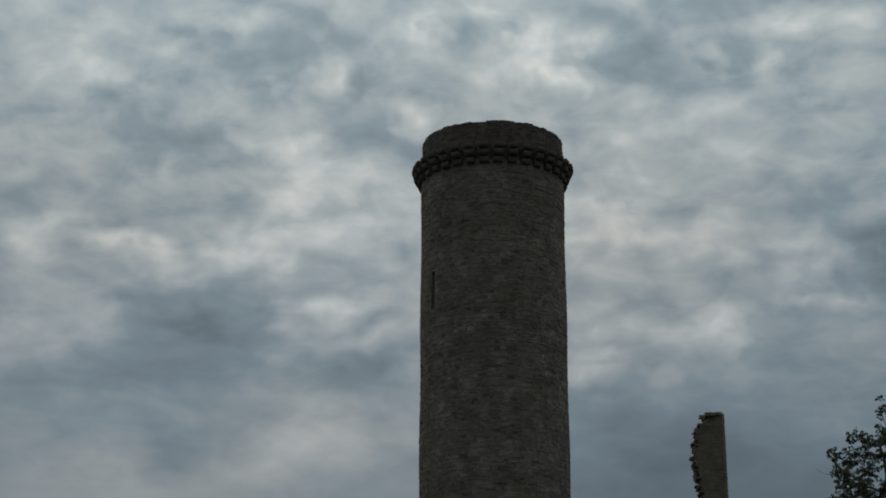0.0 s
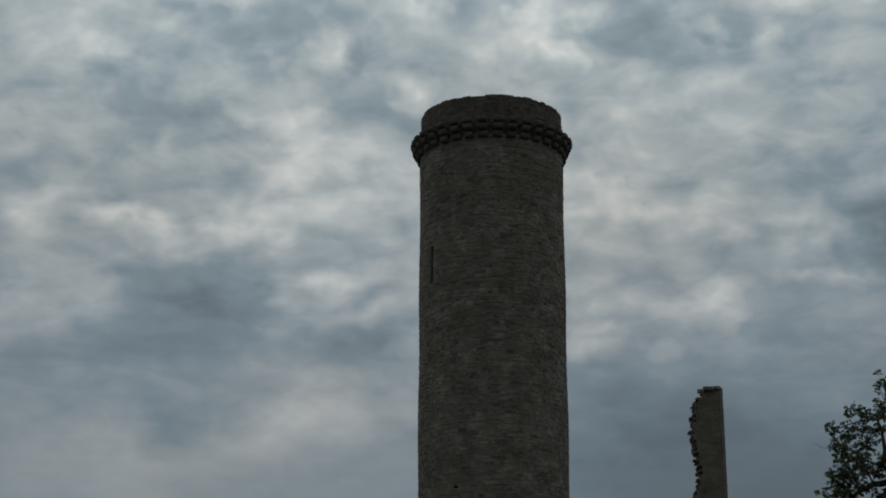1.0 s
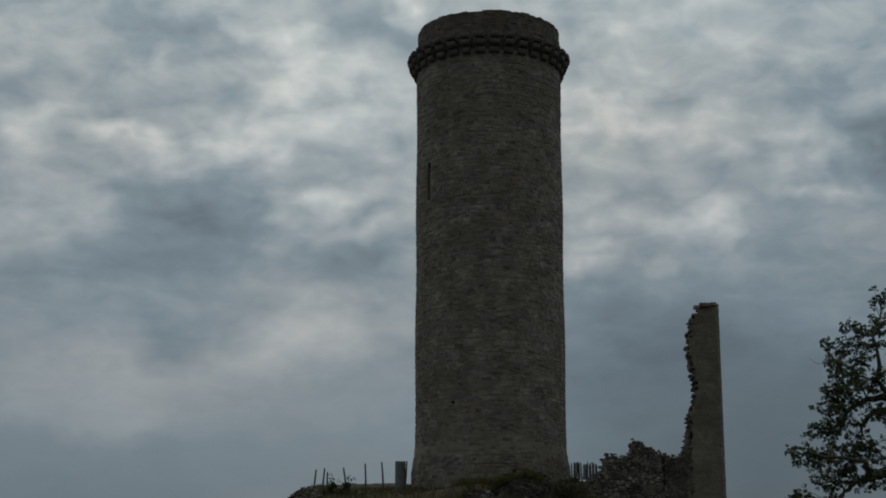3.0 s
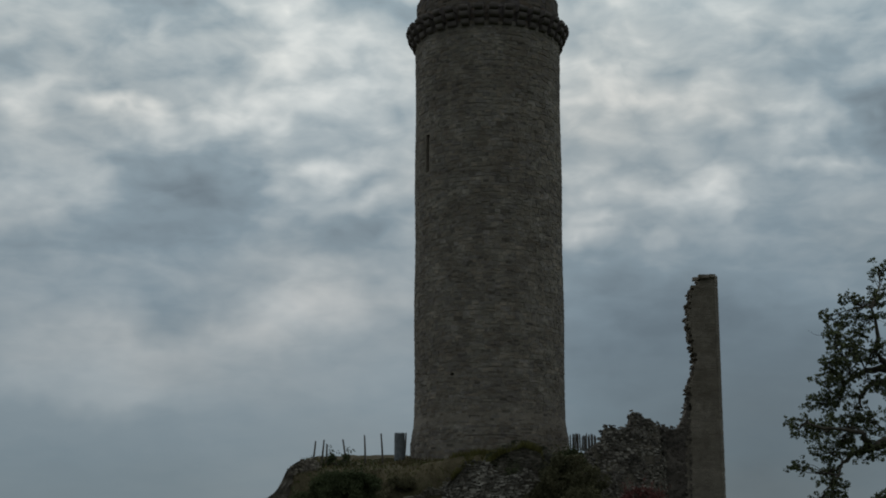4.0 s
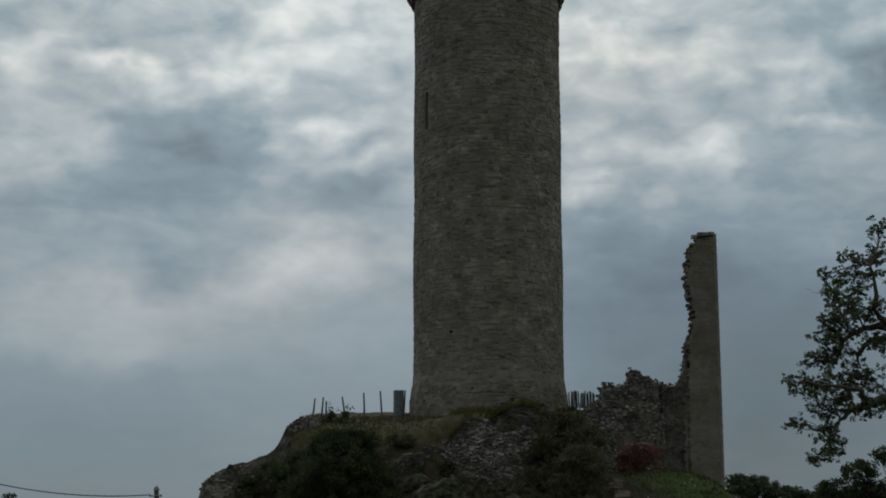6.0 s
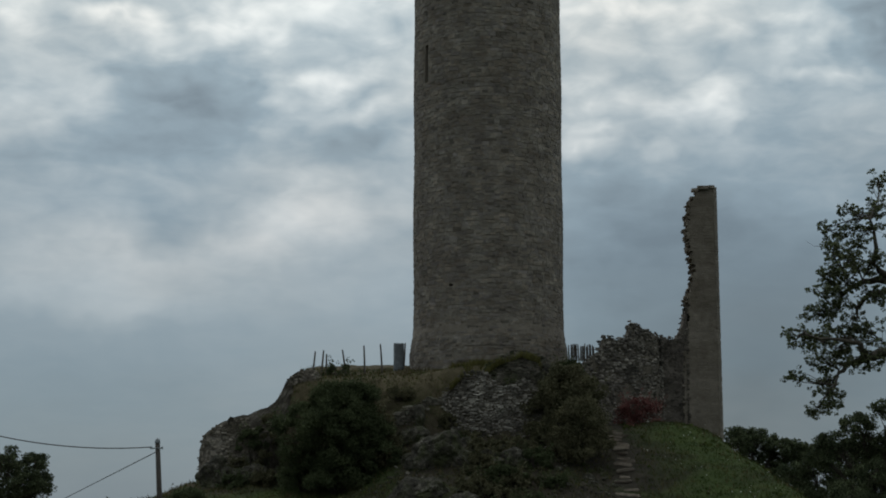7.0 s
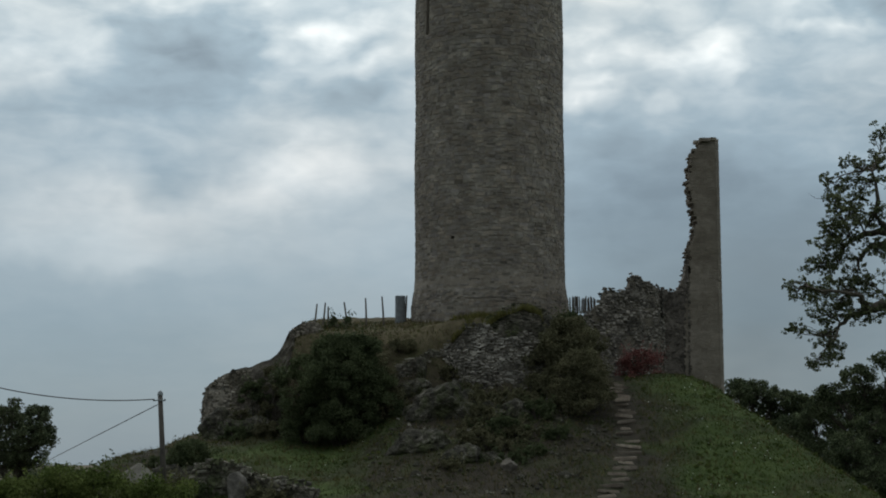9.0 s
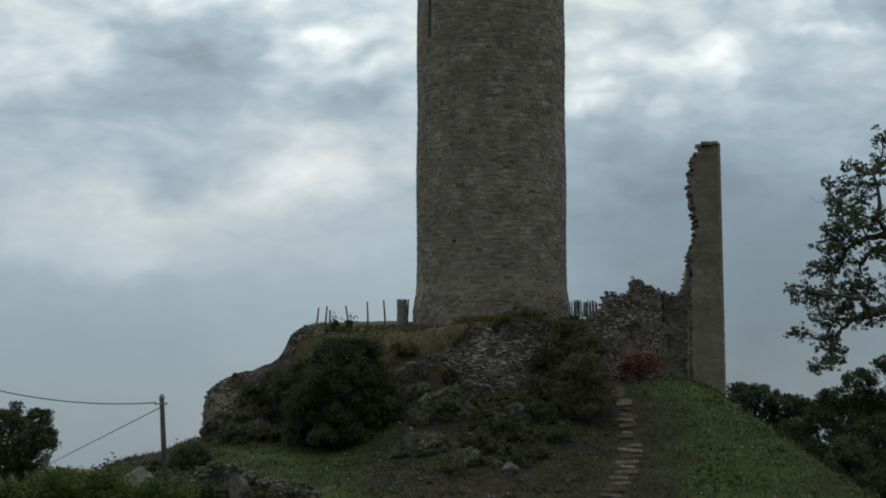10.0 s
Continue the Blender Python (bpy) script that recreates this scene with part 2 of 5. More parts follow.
def leaf_material(name, dark, light, vary=0.45):
    m = bpy.data.materials.new(name)
    m.use_nodes = True
    g = Nodes(m.node_tree)
    geo = g.add("ShaderNodeNewGeometry")
    co = g.add("ShaderNodeTexCoord").outputs["Object"]
    n = g.noise(co, 0.9, 4.0, 0.6)
    col = g.mix(g.ramp(n, [(0.35, (0, 0, 0)), (0.65, (1, 1, 1))]), (*dark, 1), (*light, 1))
    k = g.math("MULTIPLY_ADD", geo.outputs["Random Per Island"], 2 * vary, 1 - vary)
    col = g.add("ShaderNodeVectorMath", {0: col, 3: k}, operation="SCALE").outputs[0]
    s = g.add("ShaderNodeBsdfPrincipled", {"Base Color": col, "Roughness": 0.75})
    s.inputs["Specular IOR Level"].default_value = 0.08
    tr = g.add("ShaderNodeBsdfTranslucent", {0: col})
    mx = g.add("ShaderNodeMixShader", {0: 0.25, 1: s.outputs[0], 2: tr.outputs[0]})
    g.add("ShaderNodeOutputMaterial", {0: mx.outputs[0]})
    return m


M_OAK = leaf_material("oak_leaves", (0.072, 0.085, 0.044), (0.14, 0.152, 0.08))
M_BUSH = leaf_material("dark_bush_leaves", (0.05, 0.062, 0.03), (0.088, 0.103, 0.05), 0.28)
M_SCRUB = leaf_material("dry_scrub_leaves", (0.075, 0.072, 0.04), (0.14, 0.128, 0.074), 0.3)
M_HEDGE = leaf_material("hedge_leaves", (0.06, 0.085, 0.02), (0.125, 0.145, 0.045))
M_RED = leaf_material("red_shrub_leaves", (0.14, 0.055, 0.05), (0.23, 0.10, 0.09))
M_FAR = leaf_material("far_tree_leaves", (0.036, 0.048, 0.025), (0.095, 0.11, 0.058), 0.6)
M_GRASS = leaf_material("grass_blades", (0.03, 0.046, 0.010), (0.06, 0.076, 0.018), 0.28)
M_DRY = leaf_material("dry_grass_blades", (0.06, 0.05, 0.023), (0.12, 0.10, 0.05), 0.5)
M_TALL = leaf_material("tall_yellow_grass", (0.10, 0.094, 0.032), (0.18, 0.165, 0.06), 0.4)
M_PALE = material("pale_boulder_stone", [(0.3, (0.095, 0.084, 0.07)), (0.7, (0.175, 0.158, 0.135))], 2.0, 20.0, 0.9, 0.4)
M_FLOWER = leaf_material("white_meadow_flowers", (0.5, 0.5, 0.45), (0.7, 0.7, 0.62), 0.2)


def ground_material():
    m = bpy.data.materials.new("grassy_earth")
    m.use_nodes = True
    g = Nodes(m.node_tree)
    co = g.add("ShaderNodeTexCoord").outputs["Object"]
    n1, n2, n3 = g.noise(co, 0.22, 5.0, 0.6, 0.5), g.noise(co, 1.7, 6.0, 0.65), g.noise(co, 14.0, 5.0, 0.7)
    grass = g.ramp(n2, [(0.3, (0.028, 0.044, 0.012)), (0.55, (0.048, 0.067, 0.018)), (0.75, (0.076, 0.092, 0.029))])
    earth = g.ramp(n2, [(0.3, (0.02, 0.016, 0.011)), (0.6, (0.039, 0.031, 0.022)), (0.8, (0.078, 0.064, 0.045))])
    # trodden and stony under the tower and round the rocks, meadow on the flanks
    sp = g.add("ShaderNodeSeparateXYZ", {0: co})
    bare = g.math("SUBTRACT", 1.0, g.math("ABSOLUTE", g.math("DIVIDE", g.math("SUBTRACT", sp.outputs[0], 2.8), 6.8)))
    bare = g.math("MAXIMUM", bare, g.math("SUBTRACT", g.math("MULTIPLY", g.math("SUBTRACT", sp.outputs[1], 66.0), 0.2), g.math("MULTIPLY", g.math("MAXIMUM", g.math("SUBTRACT", sp.outputs[0], 7.6), 0.0), 0.6)))
    # the worn bank under the rampart's end
    bare = g.math("MAXIMUM", bare, g.math("SUBTRACT", 0.45, g.math("MULTIPLY", g.math("ABSOLUTE", g.math("ADD", sp.outputs[0], 12.2)), 0.25)))
    bare = g.math("MINIMUM", g.math("MAXIMUM", bare, -0.25), 0.4)
    f = g.ramp(g.math("ADD", g.math("MULTIPLY_ADD", n3, 0.25, n1), g.math("MULTIPLY", bare, 0.5)), [(0.53, (0, 0, 0)), (0.79, (1, 1, 1))])
    col = g.mix(f, grass, earth)
    dry = g.ramp(n2, [(0.3, (0.05, 0.04, 0.022)), (0.55, (0.09, 0.073, 0.043)), (0.75, (0.125, 0.105, 0.06))])
    near_top = g.math("MULTIPLY", g.math("SUBTRACT", g.math("MULTIPLY_ADD", n1, 2.0, sp.outputs[1]), 69.0), 0.5)
    near_top = g.math("MINIMUM", g.math("MAXIMUM", near_top, 0.0), 1.0)
    near_top = g.math("MULTIPLY", near_top, g.math("LESS_THAN", sp.outputs[0], 7.5))
    col = g.mix(near_top, col, dry)
    h = g.math("MULTIPLY_ADD", n2, 2.0, n3)
    bp = g.add("ShaderNodeBump", {"Strength": 0.7, "Distance": 0.08, "Height": h})
    s = g.add("ShaderNodeBsdfPrincipled", {"Base Color": col, "Roughness": 0.95, "Normal": bp.outputs[0]})
    s.inputs["Specular IOR Level"].default_value = 0.15
    g.add("ShaderNodeOutputMaterial", {0: s.outputs[0]})
    return m


M_GROUND = ground_material()


# ---- building helpers ----
def mesh_from(name, verts, faces, mat, smooth=False):
    me = bpy.data.meshes.new(name)
    me.from_pydata(verts, [], faces)
    me.update()
    me.materials.append(mat)
    if smooth:
        me.polygons.foreach_set("use_smooth", [True] * len(me.polygons))
    return me


def part(name, me, parent=None, label=""):
    """Links a mesh as one object under a thing or a part."""
    ob = new(name, me)
    if parent:
        ob.parent = parent
    if label:
        ob["label"] = label
    return ob


def thing(name, place, label, category, group="", kind=""):
    ob = new(name)
    ob.empty_display_size = 0.3
    ob.matrix_world = Matrix.Translation(place)
    return tagged(ob, label, category, group, kind)


def smooth01(a, b, v):
    t = min(1.0, max(0.0, (v - a) / (b - a)))
    return t * t * (3 - 2 * t)


def softmin(values, k=0.5):
    low = min(values)
    return low - k * math.log(sum(math.exp(-min(60.0, (v - low) / k)) for v in values))


def interp(v, xs, ys):
    return float(np.interp(v, xs, ys))


def fbm(x, y, z, octaves=4):
    return noise.fractal(Vector((x, y, z)), 1.0, 2.0, octaves)


# ---- ground: one sheet, with the castle mound on it ----
TX, TY, TR = 2.32, 76.0, 3.72         # the tower's axis and radius


def ground_z(x, y):
    low = -2.6 * smooth01(62, 120, y + 0.6 * max(0, -x - 8)) - 1.0 * smooth01(8, 20, -x) * smooth01(40, 60, y)
    east = smooth01(-5.0, -0.5, x)
    front = east * 0.40 * (y - 55.2) + (1 - east) * 0.23 * (y - 54.5)
    right = 5.6 - 1.2 * (x - 12.05)
    left = 3.2 + 0.42 * (x + 11.2) - 0.5 * max(0.0, -14.0 - x)
    back = 6.0 - 0.7 * (y - 88)
    bench = softmin([front, right, left, back, 6.0], 0.35)
    edge = 0.5 * noise.noise(Vector((x * 0.5, y * 0.5, 3.0)))
    top = 8.35 + 0.17 * (min(y, 79.5) - 73.5) + 0.65 * math.exp(-((x - 2.3) / 3.2) ** 2) * (1 - smooth01(75, 78, y))
    w = smooth01(-7.5, -6.6, x + edge) if x < 0 else 1 - smooth01(6.3, 7.6, x + edge - 1.7 * smooth01(73.6, 75.2, y))
    gentle = 1 - smooth01(-1.5, 0.5, x)
    w *= smooth01(68.3 - 1.6 * gentle, 70.6 + 0.6 * gentle, y + edge) * (1 - smooth01(84, 88, y))
    mid = smooth01(-11.0, -10.3, x) * smooth01(69.6, 70.6, y) * (1 - smooth01(82, 86, y)) * (x < -6)
    z = bench + (max(bench, 4.9) - bench) * mid
    z = z + (max(z, top) - z) * w
    rough = 0.16 * fbm(x * 0.35, y * 0.35, 0.0) + 0.05 * fbm(x * 1.7, y * 1.7, 4.0, 3)
    zz = 0.5 * math.log(1 + math.exp(max(-30.0, min(30.0, z * 2))))
    return low * (1 - smooth01(0.0, 1.5, zz - 0.35)) + max(0.0, zz - 0.35) + rough * smooth01(0.1, 1.0, zz)


def make_ground():
    fine_x = list(np.arange(-22, 26.01, 0.3))
    fine_y = list(np.arange(50, 92.01, 0.3))
    outer = [30, 36, 45, 60, 90, 140, 250, 500, 1000, 2000, 4000]
    xs = [-v for v in reversed(outer)] + fine_x + outer
    ys = [-v for v in reversed(outer)] + list(np.arange(-25, 50, 5.0)) + fine_y + [96, 102, 110, 120, 140, 170, 220, 300, 500, 1000, 2000, 4000]
    verts = [(x, y, ground_z(x, y)) for y in ys for x in xs]
    n = len(xs)
    faces = [(j * n + i, j * n + i + 1, (j + 1) * n + i + 1, (j + 1) * n + i) for j in range(len(ys) - 1) for i in range(n - 1)]
    ob = new("ground", mesh_from("ground", verts, faces, M_GROUND, True))
    tagged(ob, "rough grassy ground rising into a steep castle mound", "ground", kind="structure")


make_ground()


# ---- masonry ----
BOX_FACES = [(4, 5, 6, 7), (0, 1, 5, 4), (1, 2, 6, 5), (2, 3, 7, 6), (3, 0, 4, 7)]


def rubble_verts(w, h, d, rng):
    """An irregular broken stone, no two corners alike."""
    out = []
    for ring, (grow_by, y) in enumerate(((1.0, 0.0), (0.8, -1.0))):
        for sx, sz in ((-1, -1), (1, -1), (1, 1), (-1, 1)):
            out.append((sx * w / 2 * grow_by * rng.uniform(0.62, 1.08), y * d * rng.uniform(0.55, 1.2), sz * h / 2 * grow_by * rng.uniform(0.55, 1.1)))
    return out


def course_verts(w, h, d, rng):
    """A walling stone bedded in flush mortar: nearly square, its arris just worn off."""
    j = 0.10 * min(w, h)
    corners = [(sx * w / 2 + rng.uniform(-j, j), sz * h / 2 + rng.uniform(-j, j)) for sx, sz in ((-1, -1), (1, -1), (1, 1), (-1, 1))]
    tilt = rng.uniform(-0.14, 0.14)
    return [(x, 0.0, z) for x, z in corners] + [(x * rng.uniform(0.93, 0.99), -d * (1 + tilt * x / w + rng.uniform(-0.1, 0.1)), z * rng.uniform(0.8, 0.97)) for x, z in corners]


STONE_SHAPES = []


def stone_piece(mat, rng, w, h, d, m, parent, name="stone"):
    """One stone as an object of its own; alike pieces share a few meshes."""
    key = mat.name
    shapes = [s for k, s in STONE_SHAPES if k == key]
    if not shapes:
        r = random.Random(5)
        for _ in range(10):
            me = mesh_from("stone", (rubble_verts if "rubble_stone" in key else course_verts)(1, 1, 1, r), BOX_FACES, mat)
            STONE_SHAPES.append((key, me))
            shapes.append(me)
    ob = new(name, rng.choice(shapes))
    ob.parent = parent
    ob.matrix_parent_inverse = parent.matrix_world.inverted()
    ob.matrix_basis = m @ Matrix.Diagonal((w, d, h, 1))
    return ob


def roll_block(w, h, d):
    """A corbel stone: square behind, its nose rounded off below and above."""
    prof = [(0.0, -h / 2), (-d * 0.55, -h / 2), (-d * 0.82, -h * 0.40), (-d * 0.96, -h * 0.18), (-d, h * 0.08), (-d, h * 0.38), (-d * 0.96, h / 2), (0.0, h / 2)]
    n = len(prof)
    v = [(-w / 2, y, z) for y, z in prof] + [(w / 2, y, z) for y, z in prof]
    return v, [tuple(range(n)), tuple(reversed(range(n, 2 * n)))] + [(i, i + n, (i + 1) % n + n, (i + 1) % n) for i in range(n)]


def shaft_radius(z):
    return TR + 0.16 * (1 - smooth01(9.0, 10.4, z)) + 0.02 * math.sin(z * 0.9)


def make_tower():
    rng = random.Random(11)
    tower = thing("round_tower", (TX, TY, 8.2), "tall round keep of weathered grey-brown rubble stone with corbelled top", "tower")
    inv = Vector((TX, TY, 8.2))
    # openings: angle from straight towards the camera (-y), foot, head and width: a slit window and a putlog hole
    openings = [(-0.972, 22.5, 24.45, 0.28), (-0.533, 12.18, 12.32, 0.2)]
    angs = [a for a in (i * math.tau / 96 - math.pi for i in range(96)) if all(abs(a - oa) > ow / TR for oa, _, _, ow in openings)]
    zs = list(np.arange(7.4, 31.8, 0.8)) + [31.85]
    for oa, z0, z1, ow in openings:
        angs += [oa - ow / 2 / TR, oa + ow / 2 / TR]
        zs += [z0, z1]
    angs, zs = sorted(angs), sorted(zs)
    verts, faces = [], []
    for inner in (0, 1):
        for z in zs:
            for a in angs:
                r = shaft_radius(z) - (0.016 if z < 30.2 else 0.22) if not inner else TR - 1.1
                verts.append((math.sin(a) * r, -math.cos(a) * r, z - 8.2))
    na, nz = len(angs), len(zs)
    t = na * nz
    for j in range(nz - 1):
        for i in range(na):
            k = (i + 1) % na
            p, q, u, s = j * na + i, j * na + k, (j + 1) * na + k, (j + 1) * na + i
            cut = [o for o in openings if abs(angs[i] - (o[0] - o[3] / 2 / TR)) < 1e-6 and o[1] - 1e-6 <= zs[j] < o[2] - 1e-6]
            if cut:
                faces += [(p, p + t, s + t, s), (q, u, u + t, q + t)]
                if abs(zs[j] - cut[0][1]) < 1e-6:
                    faces.append((p, q, q + t, p + t))
                if zs[j + 1] >= cut[0][2] - 1e-6:
                    faces.append((s, s + t, u + t, u))
                continue
            faces += [(p, q, u, s), (s + t, u + t, q + t, p + t)]
    for i in range(na):
        k = (i + 1) % na
        p, q = (nz - 1) * na + i, (nz - 1) * na + k
        faces.append((p, q, q + t, p + t))
    part("wall_core", mesh_from("wall_core", verts, faces, M_MORTAR), tower)

    # coursed stones
    verts, faces, near = [], [], []
    z = 7.8
    while z < 29.75:
        h = rng.uniform(0.085, 0.14) if rng.random() < 0.85 else rng.uniform(0.14, 0.2)
        r = shaft_radius(z + h / 2)
        a, end = -math.pi + rng.uniform(0, 0.1), math.pi
        wave = rng.uniform(0, 6)
        while a < end:
            w = rng.uniform(0.11, 0.32) if rng.random() < 0.85 else rng.uniform(0.32, 0.55)
            mid = a + w / 2 / r
            a += w / r
            zc = z + h / 2 + 0.03 * math.sin(mid * 3 + wave) + rng.uniform(-0.03, 0.03)
            if any(abs(mid - oa) < (w + ow) / 2 / r and z0 - h / 2 < zc < z1 + h / 2 for oa, z0, z1, ow in openings):
                continue
            if rng.random() < 0.03:
                continue
            d = 0.05 + rng.uniform(-0.014, 0.009)
            h2 = h * rng.uniform(0.85, 1.4)
            m = Matrix.Translation((TX + math.sin(mid) * (r - 0.05), TY - math.cos(mid) * (r - 0.05), zc)) @ Matrix.Rotation(mid, 4, "Z") @ Matrix.Rotation(rng.uniform(-0.03, 0.03), 4, "Y")
            sw, sh = w * rng.uniform(1.0, 1.06), h2 * rng.uniform(0.98, 1.06)
            if zc < 11.2 and abs(mid) < 0.95 and len(near) < 300 and zc > 9.9:
                near.append((sw, sh, d, m))
                continue
            o = len(verts)
            mm = Matrix.Translation(-inv) @ m
            verts += [tuple(mm @ Vector(v)) for v in course_verts(sw, sh, d, rng)]
            faces += [tuple(o + i for i in f) for f in BOX_FACES]
        z += h
    ob = part("masonry", mesh_from("masonry", verts, faces, M_TOWER), tower)
    ob["kind"] = "stuff"

    # corbels: three stepped stones each
    count = 34
    for i in range(count):
        a = i * math.tau / count + 0.05
        base = Matrix.Translation((TX, TY, 0)) @ Matrix.Rotation(a, 4, "Z")
        corbel = None
        for z0, z1, out in ((29.66, 29.98, 0.22), (30.0, 30.32, 0.40), (30.34, 30.64, 0.5)):
            w = 0.44 + rng.uniform(-0.05, 0.05)
            mm = Matrix.Translation((0, -TR + 0.1, (z0 + z1) / 2)) @ Matrix.Rotation(rng.uniform(-0.04, 0.04), 4, "Y")
            v, f = roll_block(w, z1 - z0 - 0.015, out + 0.1 + rng.uniform(-0.04, 0.03))
            cv = [tuple(Matrix.Translation(-inv) @ base @ mm @ Vector(p)) for p in v]
            ob = part("block" if corbel else "corbel", mesh_from("corbel", cv, f, M_DARKSTONE), corbel or tower)
            corbel = corbel or ob
    # stones between and over the corbels, then the parapet with its crumbled top
    verts, faces = [], []
    z = 29.55
    while z < 32.25:
        h = rng.uniform(0.12, 0.2)
        a = -math.pi
        while a < math.pi:
            w = rng.uniform(0.18, 0.5)
            mid = a + w / 2 / TR
            top = 31.98 + rng.uniform(-0.05, 0.06) + 0.05 * fbm(math.sin(mid) * 2.2, math.cos(mid) * 2.2, 7.0)
            a += w / TR
            hs = min(h, top - z)
            if hs < 0.04:
                continue
            lip = 0.03 if 30.55 < z < 30.75 else 0.0
            r = TR - 0.03 - 0.03 * smooth01(30.6, 32.0, z) + lip
            d = 0.06 + rng.uniform(-0.015, 0.025)
            for face_in in (0, 1):
                if face_in and z < 31.0:
                    continue
                if face_in:
                    m = Matrix.Translation((math.sin(mid) * (TR - 0.6), -math.cos(mid) * (TR - 0.6), z + hs / 2 - 8.2)) @ Matrix.Rotation(mid + math.pi, 4, "Z")
                else:
                    m = Matrix.Translation((math.sin(mid) * (r - 0.05), -math.cos(mid) * (r - 0.05), z + hs / 2 - 8.2)) @ Matrix.Rotation(mid, 4, "Z")
                v = course_verts(w * 1.03, hs * rng.uniform(1.0, 1.2), d, rng)
                if z > 31.0:
                    v = [(x, y if i > 3 else 0.35, q) for i, (x, y, q) in enumerate(v)]
                o = len(verts)
                verts += [tuple(m @ Vector(p)) for p in v]
                faces += [tuple(o + q for q in f) for f in BOX_FACES]
        z += h
    ob = part("parapet", mesh_from("parapet", verts, faces, M_DARKSTONE), tower, "dark crumbled parapet stones")
    ob["kind"] = "stuff"
    return tower, near


TOWER, TOWER_NEAR = make_tower()


def rubble_wall(name, xs, bottoms, tops, fronts, thick, size, label, category, seed, mat=None, pieces=0, core=None, sides=True, flat=1.6, batter=0.12, proud=0.075, crest=True, trim=-0.06, bare=0.6, rough=0.10):
    """A broken wall: bottoms, tops and fronts (the face's y) are given at xs. A rough core, and stones on its face, ends and top."""
    mat = mat or M_RUBBLE
    rng = random.Random(seed)
    x0, x1 = xs[0], xs[-1]
    base = Vector(((x0 + x1) / 2, float(np.mean(fronts)) + thick / 2, min(bottoms)))
    wall = thing(name, base, label, category)
    inv = Matrix.Translation(-base)
    # core
    n = max(6, int((x1 - x0) / 0.15))
    nz = 22
    verts, faces = [], []
    for i in range(n + 1):
        x = x0 + (x1 - x0) * i / n
        b, t, f = interp(x, xs, bottoms) - 0.4, interp(x, xs, tops) - size * 0.4, interp(x, xs, fronts) + 0.06
        t = max(t + 0.7 * rough * fbm(x * 2.5, seed, 1.0), b + 0.1)
        for j in range(nz + 1):
            z = b + (t - b) * j / nz
            verts.append((x, f + batter * (z - b) + rough * fbm(x * 1.3, z * 1.3, seed), z))
        for j in range(nz + 1):
            z = t - (t - b) * j / nz
            verts.append((x, f + thick + batter * (z - b) + 0.15 * fbm(x * 1.3, z * 1.3, seed + 9), z))
    ring = 2 * (nz + 1)
    for i in range(n):
        for j in range(ring):
            k = (j + 1) % ring
            faces.append((i * ring + j, (i + 1) * ring + j, (i + 1) * ring + k, i * ring + k))
    faces.append(tuple(range(ring)))
    faces.append(tuple(n * ring + j for j in reversed(range(ring))))
    verts = [tuple(inv @ Vector(v)) for v in verts]
    part("core", mesh_from("core", verts, faces, core or M_CORE), wall)
    # stones
    verts, faces, near = [], [], []

    def lay(w, h, d, m):
        if len(near) < pieces and rng.random() < 0.5:
            near.append((w, h, d, m))
            return
        o = len(verts)
        verts.extend(tuple(inv @ m @ Vector(v)) for v in rubble_verts(w, h, d, rng))
        faces.extend(tuple(o + q for q in f) for f in BOX_FACES)

    z = min(bottoms) - 0.2
    while z < max(tops):
        h = size * rng.uniform(0.4, 0.8)
        x = x0 - rng.uniform(0, size)
        while x < x1:
            w = size * flat * (rng.uniform(0.4, 1.1) if rng.random() < 0.85 else rng.uniform(1.1, 1.9))
            xc = x + w / 2
            x += w
            b, t = interp(xc, xs, bottoms) - 0.3, interp(xc, xs, tops)
            if z + h / 2 < b or z + h * 0.6 > t - trim or xc < x0 + 0.02 or xc > x1 - 0.02 or rng.random() < 0.10 or noise.noise(Vector((xc * 0.9, z * 0.9, seed * 2.7))) > bare:
                continue
            y = interp(xc, xs, fronts) + batter * max(0.0, z - b)
            slope = (interp(xc + 0.2, xs, fronts) - interp(xc - 0.2, xs, fronts)) / 0.4
            zc = z + h / 2 + size * 0.3 * math.sin(xc * 2.1 + z) + rng.uniform(-0.25, 0.25) * h
            m = Matrix.Translation((xc, y + 0.08 + rough * fbm(xc * 1.3, zc * 1.3, seed), zc)) @ Matrix.Rotation(math.atan(slope) + rng.uniform(-0.1, 0.1), 4, "Z") @ Matrix.Rotation(rng.uniform(-0.22, 0.22), 4, "Y")
            lay(w * 1.02, h * (1.0 if rng.random() < 0.8 else 1.6), proud + rng.uniform(-0.5, 0.8) * proud, m)
            if crest and z + h * 2.2 > t:
                # rough crest: stones lie through the wall's top
                y2 = y + 0.05
                while y2 < y + thick:
                    dd = rng.uniform(0.25, 0.5)
                    m = Matrix.Translation((xc + rng.uniform(-0.1, 0.1), y2 + dd, t - size * 0.5 + rng.uniform(-0.2, 0.0))) @ Matrix.Rotation(rng.uniform(-0.5, 0.5), 4, "Z") @ Matrix.Rotation(rng.uniform(-0.3, 0.3), 4, "Y")
                    lay(min(w, size * 1.2), h, dd * 0.8, m)
                    y2 += dd
        z += h
